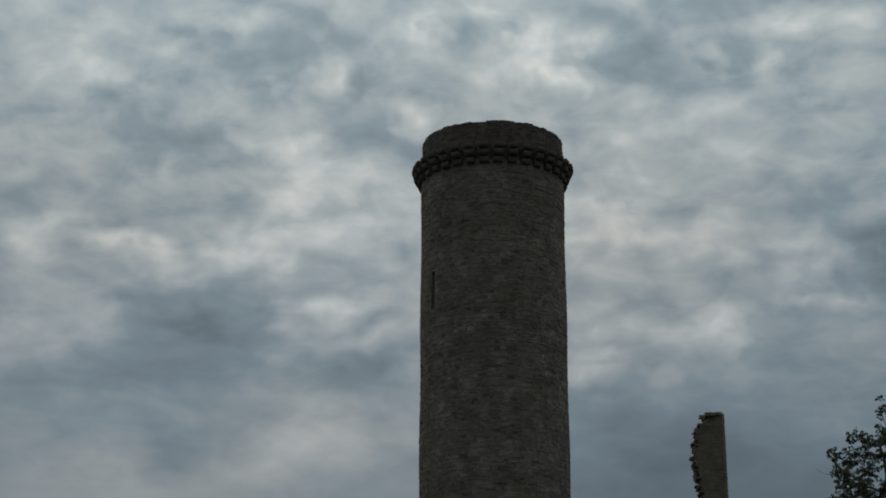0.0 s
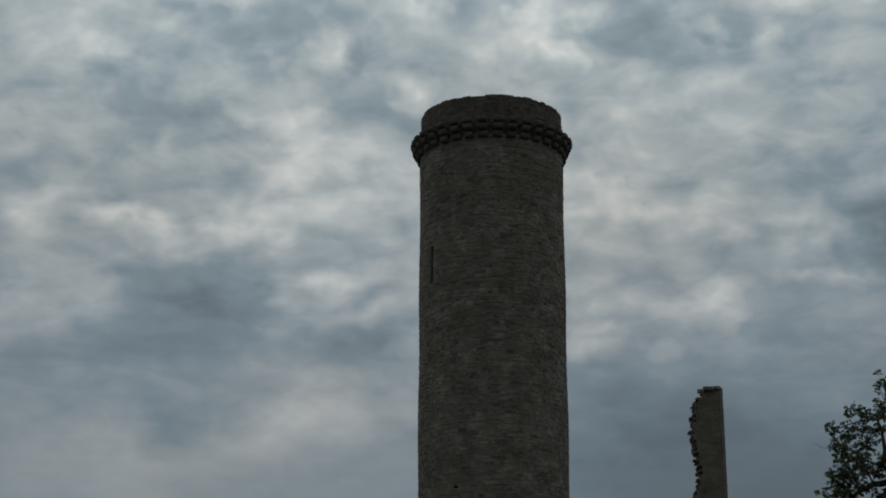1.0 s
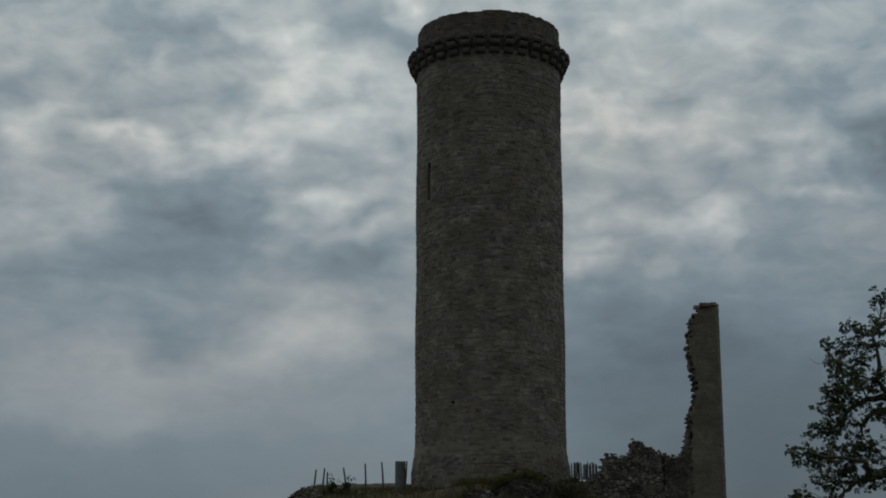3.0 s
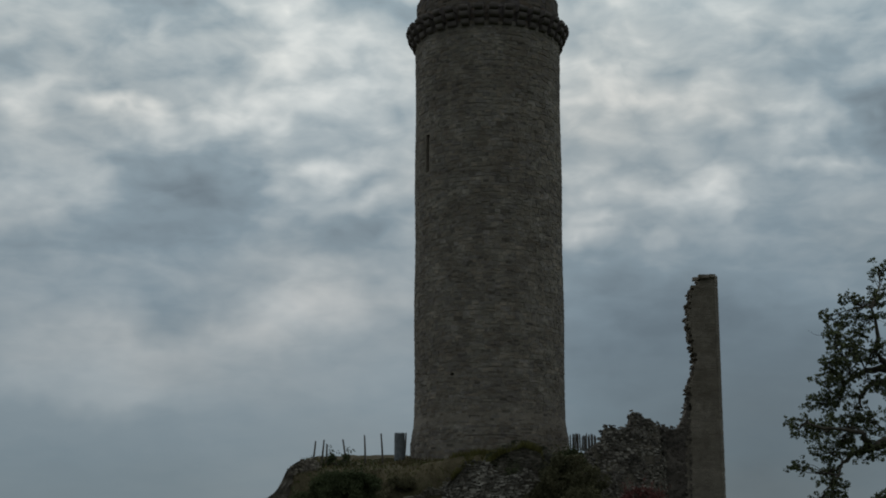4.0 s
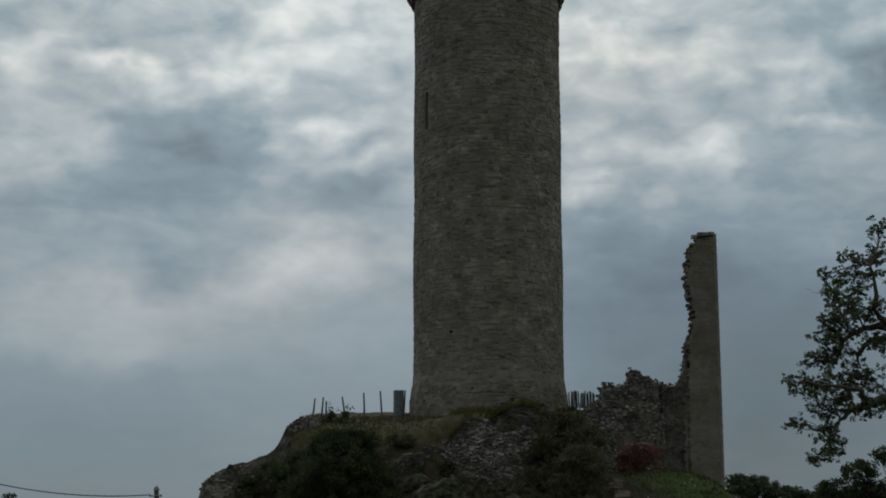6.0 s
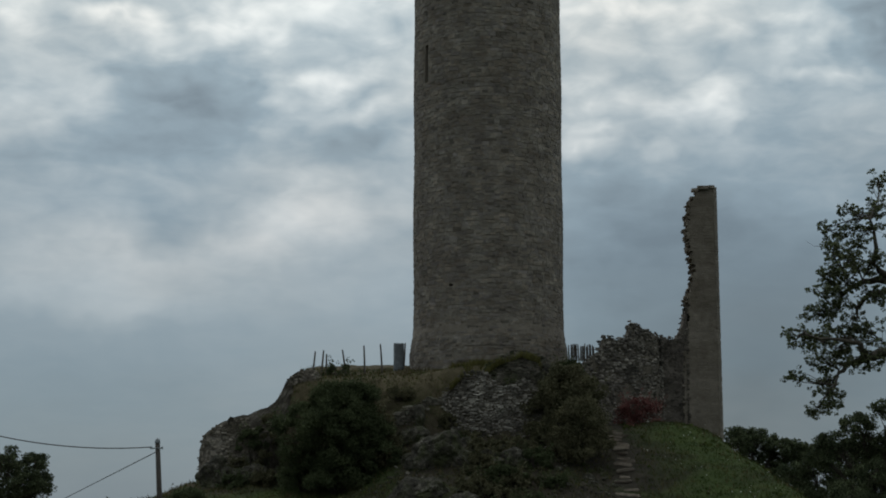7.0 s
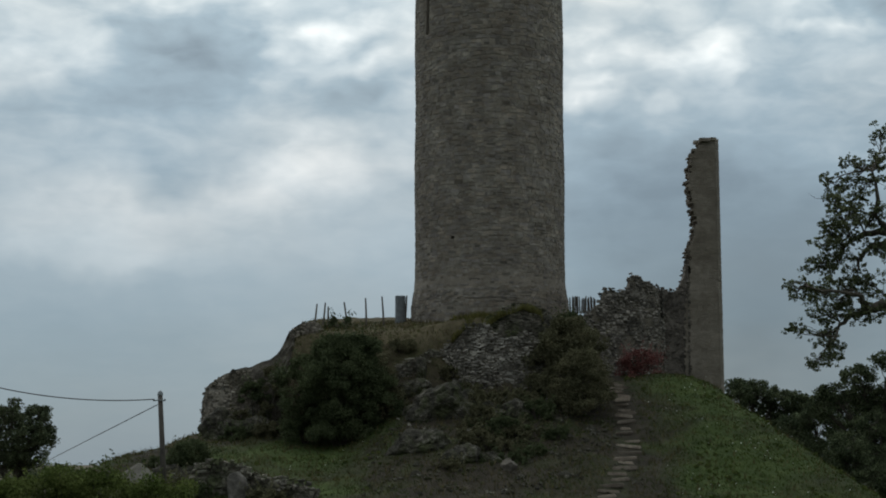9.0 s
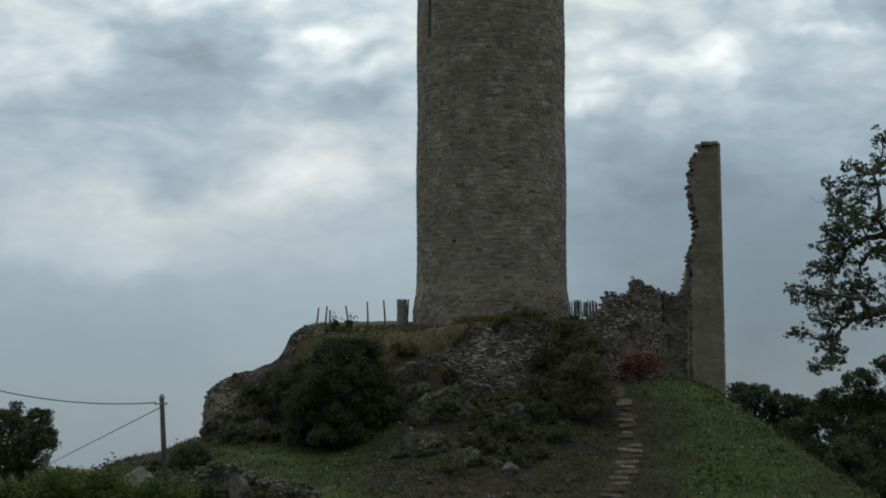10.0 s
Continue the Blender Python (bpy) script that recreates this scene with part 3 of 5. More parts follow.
    if sides:
        for end, xe in ((-1, x0), (1, x1)):
            b, t, f = interp(xe, xs, bottoms), interp(xe, xs, tops), interp(xe, xs, fronts)
            z = b
            while z < t:
                h = size * rng.uniform(0.6, 1.1)
                y = f
                while y < f + thick:
                    w = size * flat * rng.uniform(0.5, 1.2)
                    if rng.random() < 0.9:
                        m = Matrix.Translation((xe - end * 0.05, y + w / 2, z + h / 2)) @ Matrix.Rotation(end * math.pi / 2, 4, "Z")
                        lay(w * 0.95, h * 0.93, 0.06 + rng.uniform(0, 0.10), m)
                    y += w
                z += h
    ob = part("masonry", mesh_from("masonry", verts, faces, mat), wall)
    ob["kind"] = "stuff"
    return wall, near


# ---- ruined walls and rock round the tower ----
RUIN, RUIN_NEAR = rubble_wall(
    "ruined_wall", [6.7, 7.1, 7.65, 7.7, 8.25, 8.3, 8.85, 8.98, 9.05, 9.4, 9.9, 10.4, 10.8],
    [5.6, 5.6, 5.7, 5.7, 5.7, 5.7, 5.7, 5.7, 5.7, 5.7, 5.7, 5.6, 5.6],
    [8.6, 8.9, 9.35, 9.85, 9.95, 9.75, 9.95, 10.1, 10.72, 10.6, 10.4, 10.15, 9.9],
    [72.6, 72.9, 73.2, 73.3, 73.5, 73.5, 73.6, 73.6, 73.6, 73.7, 73.9, 74.3, 75.3], 1.3, 0.145,
    "jagged remnant of a rough grey rubble wall", "ruin", 21, pieces=150, flat=1.7, proud=0.065)


def make_fragment():
    """The tall remnant: straight dressed right edge, torn left edge, laid course by course."""
    rng = random.Random(22)
    zs = [4.4, 8.3, 9.3, 9.9, 10.7, 12.2, 12.9, 13.5, 14.2, 15.3, 16.2, 17.0, 17.3, 17.7]
    left = [11.75, 11.8, 11.85, 12.0, 12.1, 12.15, 12.4, 12.5, 12.35, 12.15, 12.3, 12.42, 12.75, 12.85]
    base = Vector((12.9, 76.2, 4.8))
    ob = thing("tower_fragment", base, "tall narrow remnant of a fallen tower in brown stone", "ruin")
    verts, faces = [], []
    rows = list(np.arange(4.4, 17.5, 0.25)) + [17.5]
    for z in rows:
        x = interp(z, zs, left) + 0.1 + 0.04 * fbm(z * 2.0, 1.0, 2.0)
        verts += [tuple(Vector(v) - base) for v in ((x, 75.5, z), (13.5, 75.5, z), (13.76, 75.95, z), (13.7, 76.9, z), (x + 0.1, 76.9, z))]
    for j in range(len(rows) - 1):
        for k in range(5):
            q = (k + 1) % 5
            faces.append((j * 5 + k, j * 5 + q, (j + 1) * 5 + q, (j + 1) * 5 + k))
    faces.append(tuple((len(rows) - 1) * 5 + k for k in range(5)))
    part("core", mesh_from("core", verts, faces, M_PILLAR), ob)
    verts, faces = [], []

    def lay(w, h, d, m):
        o = len(verts)
        verts.extend(tuple(Matrix.Translation(-base) @ m @ Vector(v)) for v in course_verts(w, h, d, rng))
        faces.extend(tuple(o + q for q in f) for f in BOX_FACES)

    z = 4.5
    while z < 17.6:
        h = rng.uniform(0.09, 0.16)
        x = interp(z + h / 2, zs, left) + rng.uniform(-0.06, 0.10)
        # torn end stones, running through the wall's depth
        y = 75.5
        while y < 76.9 and z > 9.8:
            w = rng.uniform(0.2, 0.5)
            m = Matrix.Translation((x + 0.3, y + w / 2, z + h / 2)) @ Matrix.Rotation(-math.pi / 2, 4, "Z") @ Matrix.Rotation(rng.uniform(-0.1, 0.1), 4, "Y")
            lay(w, h, 0.3 + rng.uniform(-0.10, 0.08), m)
            y += w
        x += 0.03
        while x < 13.5:
            w = min(rng.uniform(0.13, 0.38), 13.5 - x)
            if w > 0.05:
                lay(w - 0.002, h * rng.uniform(0.92, 1.1) - 0.002, 0.014 + rng.uniform(-0.006, 0.008), Matrix.Translation((x + w / 2, 75.5, z + h / 2)))
            x += w
        lay(0.5, h - 0.012, 0.05, Matrix.Translation((13.63, 75.72, z + h / 2)) @ Matrix.Rotation(math.atan2(0.45, 0.26), 4, "Z"))
        for k in range(2):
            lay(0.46, h - 0.012, 0.05, Matrix.Translation((13.73, 76.18 + 0.47 * k, z + h / 2)) @ Matrix.Rotation(math.pi / 2, 4, "Z"))
        z += h
    for i in range(12):
        m = Matrix.Translation((rng.uniform(12.8, 13.6), 76.2 + rng.uniform(-0.6, 0.4), 17.52 + rng.uniform(0, 0.1)))
        lay(rng.uniform(0.2, 0.45), 0.16, 0.3, m)
    p = part("masonry", mesh_from("masonry", verts, faces, M_PILLAR), ob)
    p["kind"] = "stuff"


make_fragment()
LINK, _ = rubble_wall(
    "broken_wall", [10.4, 10.8, 11.1, 11.4, 11.65, 11.8, 11.92, 12.05], [5.4] * 8, [10.2, 10.15, 10.02, 10.05, 10.25, 10.5, 10.9, 11.5],
    [75.6, 75.6, 75.6, 75.6, 75.55, 75.5, 75.45, 75.4], 0.9, 0.16, "dark recessed stretch of broken wall", "ruin", 23, mat=M_RECESS, core=M_RECESS, proud=0.035, batter=0.02, flat=1.6)
OUTCROP, OUTCROP_NEAR = rubble_wall(
    "collapsed_wall", [-0.3, 0.2, 0.6, 1.0, 1.8, 2.2, 2.35, 2.7, 3.2, 3.8, 4.3, 4.8, 5.3],
    [4.9] * 13,
    [6.4, 6.9, 7.3, 7.75, 7.8, 7.6, 7.3, 7.0, 7.2, 7.35, 7.0, 6.5, 6.0],
    [69.3, 69.0, 68.6, 68.4, 68.3, 68.3, 68.4, 68.4, 68.3, 68.3, 68.4, 68.6, 69.0], 1.6, 0.12,
    "half-buried stretch of pale tumbled rubble masonry", "ruin", 24, mat=M_PALE_RUBBLE, pieces=200, flat=2.0)
STUMP, _ = rubble_wall(
    "wall_stump", [2.0, 2.2, 2.6, 3.2, 3.8, 4.3, 4.8, 5.1, 5.5], [5.4] * 9, [7.9, 8.25, 8.45, 8.65, 8.7, 8.6, 8.4, 8.0, 7.3],
    [68.8, 68.7, 68.65, 68.65, 68.7, 68.8, 69.0, 69.2, 69.6], 2.2, 0.15, "mossy dark stump of wall under a cap of grass", "ruin", 28, mat=M_MOSSY, flat=1.8, proud=0.05, crest=False)
BANK, _ = rubble_wall(
    "buried_wall", [-2.9, -2.4, -1.9, -1.4, -0.9, -0.6, -0.2, 0.3], [4.4] * 8, [5.0, 5.5, 5.9, 6.25, 6.35, 6.75, 6.6, 6.3],
    [68.8, 68.5, 68.3, 68.3, 68.5, 68.9, 69.0, 69.0], 1.2, 0.16, "overgrown dark rubble showing in the earth bank", "ruin", 27, mat=M_MOSSY, flat=1.7)
CLIFF, CLIFF_NEAR = rubble_wall(
    "old_rampart", [-11.15, -11.0, -10.75, -10.2, -9.5, -8.6, -8.0, -7.6, -7.3, -7.15, -6.9, -6.4, -5.7],
    [2.0, 2.0, 2.1, 2.2, 2.4, 2.6, 2.8, 3.0, 3.2, 3.4, 3.6, 3.8, 4.0],
    [3.6, 4.5, 5.0, 5.45, 5.8, 6.0, 6.2, 6.45, 6.75, 7.3, 7.7, 8.05, 8.1],
    [71.3, 70.4, 69.8, 69.4, 69.2, 69.1, 69.1, 69.2, 69.3, 69.4, 69.6, 70.0, 70.6], 3.2, 0.16,
    "weathered end of an old rampart of eroded brown rubble", "ruin", 25, mat=M_RAMPART, core=M_RAMPART_CORE, flat=1.7, proud=0.05, sides=False, crest=False, trim=0.10, bare=0.12, rough=0.2)
LOW, LOW_NEAR = rubble_wall(
    "low_stone_wall", [-10.4, -9.8, -8.9, -8.4, -7.9, -7.4, -6.9, -6.0, -5.2, -4.6],
    [-0.6, -0.6, -0.5, -0.5, -0.4, -0.3, -0.3, -0.2, -0.2, -0.2],
    [1.0, 1.15, 1.5, 1.68, 1.72, 1.55, 1.15, 0.98, 0.85, 0.6],
    [57.2, 57.1, 57.0, 57.0, 57.0, 56.9, 56.9, 56.8, 56.7, 56.7], 0.9, 0.19,
    "low tumbled mossy dry-stone wall at the mound's foot", "wall", 26, mat=M_MOSSY, flat=1.4, trim=-0.12, bare=0.35, rough=0.2)


def rock(name, place, size, seed, label, tilt=0.0, mat=None):
    """An angular weathered crag: a block cut by planes, then broken by ledges and grain."""
    r = random.Random(seed)
    planes = []
    for k in range(15):
        n = Vector((r.gauss(0, 1), r.gauss(0, 1), r.gauss(0, 0.8))).normalized()
        planes.append((n, r.uniform(0.8, 1.05)))
    bm = bmesh.new()
    bmesh.ops.create_icosphere(bm, subdivisions=5 if size[0] > 0.6 else 4, radius=1.0)
    sx, sy, sz = size
    off = Vector((seed * 3.1, seed * 1.7, 0))
    for v in bm.verts:
        p = v.co.normalized()
        k = min([1.15] + [d / max(0.05, n.dot(p)) for n, d in planes if n.dot(p) > 0.05])
        q = Vector((p.x * sx, p.y * sy, p.z * sz)) * k
        g1 = noise.fractal(q * 1.1 + off, 1.0, 2.0, 6)
        g2 = noise.ridged_multi_fractal(q * 1.6 + off, 0.9, 2.1, 5, 1.0, 2.0)
        ledge = 0.022 * math.sin(q.z * 9 + 4 * g1 + seed) + 0.014 * math.sin(q.z * 23 + 6 * g1)
        g3 = noise.fractal(q * 5.0 + off, 0.9, 2.0, 4)
        q += p * (0.20 * g1 - 0.10 * (g2 - 1.0) + 0.05 * g3) * min(1.0, sx)
        q.x *= 1 + ledge
        q.y *= 1 + ledge
        v.co = q
    bmesh.ops.rotate(bm, verts=bm.verts, cent=(0, 0, 0), matrix=Matrix.Rotation(tilt, 3, "Y"))
    me = bpy.data.meshes.new(name)
    bm.to_mesh(me)
    bm.free()
    me.materials.append(mat or M_ROCK)
    ob = new(name, me)
    ob.matrix_world = Matrix.Translation(place)
    return tagged(ob, label, "rock", "rocks of the mound")


def sunk_rock(i, x, y, lift, sx, sy, sz, tilt=0.0):
    label = "lichen-stained granite crag standing out of the slope" if sx > 0.7 else "small grey stone lying on the rough slope"
    rock("rock", (x, y, ground_z(x, y) + lift), (sx, sy, sz), i, label, tilt)


# large crags below the tower, from the top down
sunk_rock(1, -1.25, 67.7, 0.05, 0.75, 0.55, 0.4, -0.3)
sunk_rock(2, -0.95, 68.2, 0.5, 0.24, 0.24, 0.5)
sunk_rock(6, -0.3, 65.3, -0.05, 1.5, 1.1, 1.08, -0.2)
sunk_rock(7, -0.98, 61.8, 0.0, 1.3, 0.7, 0.6, -0.25)
sunk_rock(8, 3.1, 64.8, 0.1, 0.6, 0.5, 0.62)
sunk_rock(9, 2.1, 65.0, -0.05, 0.8, 0.6, 0.6, 0.1)
sunk_rock(10, 0.7, 60.4, -0.05, 0.85, 0.5, 0.42, -0.2)
sunk_rock(11, 1.9, 60.6, -0.1, 0.7, 0.5, 0.35, 0.1)
sunk_rock(12, 0.9, 66.5, -0.1, 1.0, 0.6, 0.5)
sunk_rock(13, 4.9, 69.4, 0.6, 0.8, 0.8, 0.9)
sunk_rock(18, -9.6, 68.6, 0.1, 0.9, 0.7, 0.7, 0.2)
sunk_rock(19, -8.2, 68.4, 0.1, 0.8, 0.6, 0.6)
# the stony bank below the rampart's end
sunk_rock(23, -10.2, 60.6, -0.1, 1.0, 0.7, 0.5, 0.1)
sunk_rock(25, -9.9, 68.6, 0.3, 0.7, 0.5, 0.9)
rock("rock", (-7.5, 56.7, 0.5), (0.36, 0.34, 0.62), 24, "grey squared block at the end of the low wall", mat=M_RUBBLE)


def pointed_boulder():
    bm = bmesh.new()
    bmesh.ops.create_cone(bm, cap_ends=True, segments=7, radius1=1.95, radius2=0.05, depth=1.75)
    bmesh.ops.subdivide_edges(bm, edges=bm.edges[:], cuts=4, use_grid_fill=True)
    for v in bm.verts:
        v.co += Vector((1, 1, 0.6)) * 0.14 * noise.fractal(v.co * 1.6, 1.0, 2.0, 4)
    me = bpy.data.meshes.new("pale_boulder")
    bm.to_mesh(me)
    bm.free()
    me.materials.append(M_PALE)
    ob = new("pale_boulder", me)
    ob.matrix_world = pose(-11.3, 58.0, 0.72, 0, 0, 12) @ Matrix.Diagonal((1.45, 0.8, 1.0, 1.0))
    tagged(ob, "pale pointed boulder beyond the hedge", "rock", "rocks of the mound")


pointed_boulder()
rock("pale_boulder", (2.5, 59.4, ground_z(2.5, 59.4) + 0.12), (0.32, 0.26, 0.28), 34, "rounded pale boulder lying below the crags", mat=M_RAMPART_CORE)
r_rock = random.Random(35)
for i in range(20):
    x, y = r_rock.uniform(-2.4, 6.3), r_rock.uniform(58.5, 67.5)
    s = r_rock.uniform(0.1, 0.26)
    sunk_rock(40 + i, x, y, 0.0, s, s * 0.8, s * r_rock.uniform(0.5, 0.9), r_rock.uniform(-0.4, 0.4))


def scree():
    """Loose small stones on the bare slope."""
    r = random.Random(36)
    verts, faces = [], []
    made = 0
    while made < 700:
        x, y = r.uniform(-3, 7.4), r.uniform(57, 69)
        if noise.noise(Vector((x * 0.7, y * 0.7, 2.0))) < r.uniform(-0.3, 0.5):
            continue
        made += 1
        s = r.uniform(0.04, 0.15)
        m = Matrix.Translation((x, y, ground_z(x, y))) @ Euler((r.uniform(-0.6, 0.6), r.uniform(-0.6, 0.6), r.uniform(0, 6))).to_matrix().to_4x4() @ Matrix.Rotation(-math.pi / 2, 4, "X")
        o = len(verts)
        verts += [tuple(m @ Vector(v)) for v in rubble_verts(s * 1.5, s, s * 0.6, r)]
        faces += [tuple(o + q for q in f) for f in BOX_FACES]
    tagged(new("scree", mesh_from("scree", verts, faces, M_ROCK)), "loose broken stones strewn over the bare slope", "stones", kind="stuff")


scree()


# ---- path of steps ----
STEP_PATH = ([0, 1, 2, 3, 4, 5, 6], [7.72, 7.74, 7.72, 7.48, 7.22, 6.6, 5.8], [69.4, 67.6, 66.0, 63.5, 61.0, 58.5, 56.0])


def make_steps():
    rng = random.Random(31)
    steps = thing("stone_steps", (7.0, 62.0, ground_z(7.0, 62.0)), "uneven flight of worn stone steps up the grassy mound", "steps", kind="structure")
    for i in range(27):
        u = 6 * ((i + rng.uniform(-0.2, 0.2)) / 26)
        x, y = interp(u, STEP_PATH[0], STEP_PATH[1]) + rng.uniform(-0.15, 0.15), interp(u, STEP_PATH[0], STEP_PATH[2])
        z = ground_z(x, y)
        w, d, h = 0.6 + rng.uniform(-0.2, 0.25) + 0.2 * (u > 3.4), 0.2 + rng.uniform(-0.05, 0.1), 0.13 + rng.uniform(-0.03, 0.05)
        bm = bmesh.new()
        bmesh.ops.create_cube(bm, size=1.0)
        for v in bm.verts:
            v.co = Vector((v.co.x * w * rng.uniform(0.9, 1.05), v.co.y * d * rng.uniform(0.85, 1.1), v.co.z * h))
        bmesh.ops.bevel(bm, geom=bm.edges[:], offset=0.04, segments=2, affect="EDGES")
        me = bpy.data.meshes.new("step")
        bm.to_mesh(me)
        bm.free()
        me.materials.append(M_STEP)
        ob = part("step", me, steps)
        ob.matrix_parent_inverse = steps.matrix_world.inverted()
        ob.matrix_basis = pose(x, y, z + 0.015 + rng.uniform(-0.05, 0.05), rng.uniform(-6, 6), rng.uniform(-10, 10), rng.uniform(-28, 28))


make_steps()


# ---- fences, bin, pole ----
def tube(points, radii, sides=8):
    """Verts and faces of a tapered tube along points."""
    verts, faces = [], []
    n = len(points)
    for i, p in enumerate(points):
        p = Vector(p)
        t = (Vector(points[min(i + 1, n - 1)]) - Vector(points[max(i - 1, 0)])).normalized()
        a = t.orthogonal().normalized()
        b = t.cross(a)
        for k in range(sides):
            ang = math.tau * k / sides
            verts.append(tuple(p + (a * math.cos(ang) + b * math.sin(ang)) * radii[i]))
    for i in range(n - 1):
        for k in range(sides):
            q = (k + 1) % sides
            faces.append((i * sides + k, i * sides + q, (i + 1) * sides + q, (i + 1) * sides + k))
    faces.append(tuple(reversed(range(sides))))
    faces.append(tuple((n - 1) * sides + k for k in range(sides)))
    return verts, faces


def add_tube(acc, points, radii, sides=6):
    v, f = tube(points, radii, sides)
    o = len(acc[0])
    acc[0].extend(v)
    acc[1].extend(tuple(o + i for i in q) for q in f)


for x, y, xt, zt in ((-6.19, 74.0, -6.06, 9.19), (-5.78, 74.0, -5.66, 9.25), (-5.54, 74.0, -5.52, 9.06), (-4.58, 74.0, -4.76, 9.27),
                     (-3.68, 74.0, -3.73, 9.47), (-2.84, 74.0, -2.94, 9.55), (-1.86, 75.2, -1.77, 9.72)):
    z0 = ground_z(x, y) - 0.1
    v, f = tube([(0, 0, 0), ((xt - x) * 0.5 + 0.01, 0, (zt - z0) * 0.5), (xt - x, 0, zt - z0)], [0.05, 0.045, 0.035], 7)
    ob = new("fence_post", mesh_from("fence_post", v, f, M_WOOD))
    ob.matrix_world = Matrix.Translation((x, y, z0))
    tagged(ob, "thin grey wooden stake leaning on the mound's crest", "fence post", "stakes on the crest")


def make_bin():
    z0 = ground_z(-2.08, 75.0)
    b = thing("litter_bin", (-2.08, 75.0, z0), "round grey slatted litter bin beside the tower", "bin")
    h, r = 9.68 - z0, 0.24
    v, f = tube([(0, 0, 0.03), (0, 0, h - 0.05)], [r - 0.03, r - 0.03], 20)
    part("liner", mesh_from("liner", v, f, M_METAL), b)
    for i in range(22):
        a = math.tau * i / 22
        bm = bmesh.new()
        bmesh.ops.create_cube(bm, size=1.0, matrix=Matrix.Rotation(a, 4, "Z") @ Matrix.Translation((0, -r, h / 2)) @ Matrix.Diagonal((0.05, 0.02, h, 1)))
        me = bpy.data.meshes.new("slat")
        bm.to_mesh(me)
        bm.free()
        me.materials.append(M_METAL)
        part("slat", me, b)
    for z in (0.15, h - 0.15):
        pts = [(math.cos(math.tau * k / 24) * (r + 0.012), math.sin(math.tau * k / 24) * (r + 0.012), z) for k in range(25)]
        v, f = tube(pts, [0.012] * 25, 5)
        part("hoop", mesh_from("hoop", v, f, M_METAL), b)


make_bin()


def make_paling():
    rng = random.Random(41)
    fence = thing("paling_fence", (7.2, 79.0, ground_z(7.2, 79.0)), "short stretch of rough split-wood paling fence", "fence")
    b = fence.matrix_world.translation
    for i in range(17):
        x = 6.55 + i * 0.08 + rng.uniform(-0.02, 0.02)
        z0, h = 9.2, 10.12 + rng.uniform(-0.10, 0.06) - 0.004 * i
        lean = rng.uniform(-0.04, 0.04)
        v, f = tube([(x - b.x, 0, z0 - b.z), (x - b.x + lean / 2, 0, (z0 + h) / 2 - b.z), (x - b.x + lean, 0, h - b.z - 0.06), (x - b.x + lean, 0, h - b.z)], [0.038, 0.036, 0.032, 0.01], 5)
        part("pale", mesh_from("pale", v, f, M_WOOD), fence)
    for z in (9.5, 9.85):
        v, f = tube([(6.5 - b.x, 0.03, z - b.z), (7.9 - b.x, 0.03, z - b.z - 0.03)], [0.012, 0.012], 5)
        part("wire", mesh_from("wire", v, f, M_METAL), fence)


make_paling()


def make_pole():
    px, py = -9.58, 54.0
    z0 = ground_z(px, py) - 0.1
    pole = thing("utility_pole", (px, py, z0), "leaning dark wooden utility pole with cables", "utility pole")
    top = Vector((-0.27, 0, 3.93 - z0))
    v, f = tube([(0, 0, 0), tuple(top * 0.5), tuple(top)], [0.105, 0.095, 0.082], 12)
    part("shaft", mesh_from("shaft", v, f, M_POLE, True), pole)
    v, f = tube([tuple(top), tuple(top + Vector((0, 0, 0.03))), tuple(top + Vector((0, 0, 0.12))), tuple(top + Vector((0, 0, 0.18)))], [0.085, 0.10, 0.08, 0.02], 12)
    part("cap", mesh_from("cap", v, f, M_METAL), pole, "dark metal pole cap")
    c = top + Vector((0, 0, -0.17))
    v, f = tube([tuple(c + Vector((-0.22, -0.1, 0))), tuple(c + Vector((0.2, -0.1, 0)))], [0.022, 0.022], 6)
    bracket = part("bracket", mesh_from("bracket", v, f, M_METAL), pole)
    for s in (-0.2, 0.18):
        q = c + Vector((s, -0.1, 0))
        v, f = tube([tuple(q + Vector((0, 0, -0.03))), tuple(q + Vector((0, 0, 0.05)))], [0.035, 0.03], 8)
        part("insulator", mesh_from("insulator", v, f, M_METAL), bracket)
    pts = []
    for i in range(31):
        x = c.x + px - 0.2 - 14.0 * i / 30
        pts.append((x - px, -0.1, 3.755 + 0.0263 * (x + 11.34) ** 2 - z0))
    v, f = tube(pts, [0.02] * len(pts), 5)
    part("cable", mesh_from("cable", v, f, M_CABLE), pole)
    a, end = c + Vector((-0.05, 0, -0.13)), Vector((-20.1 - px, 80 - py, 1.82 - z0))
    end = a + (end - a) * 1.35
    pts = [tuple(a.lerp(end, i / 12)) for i in range(13)]
    v, f = tube(pts, [0.018] * 13, 5)
    part("service_cable", mesh_from("service_cable", v, f, M_CABLE), pole)


make_pole()


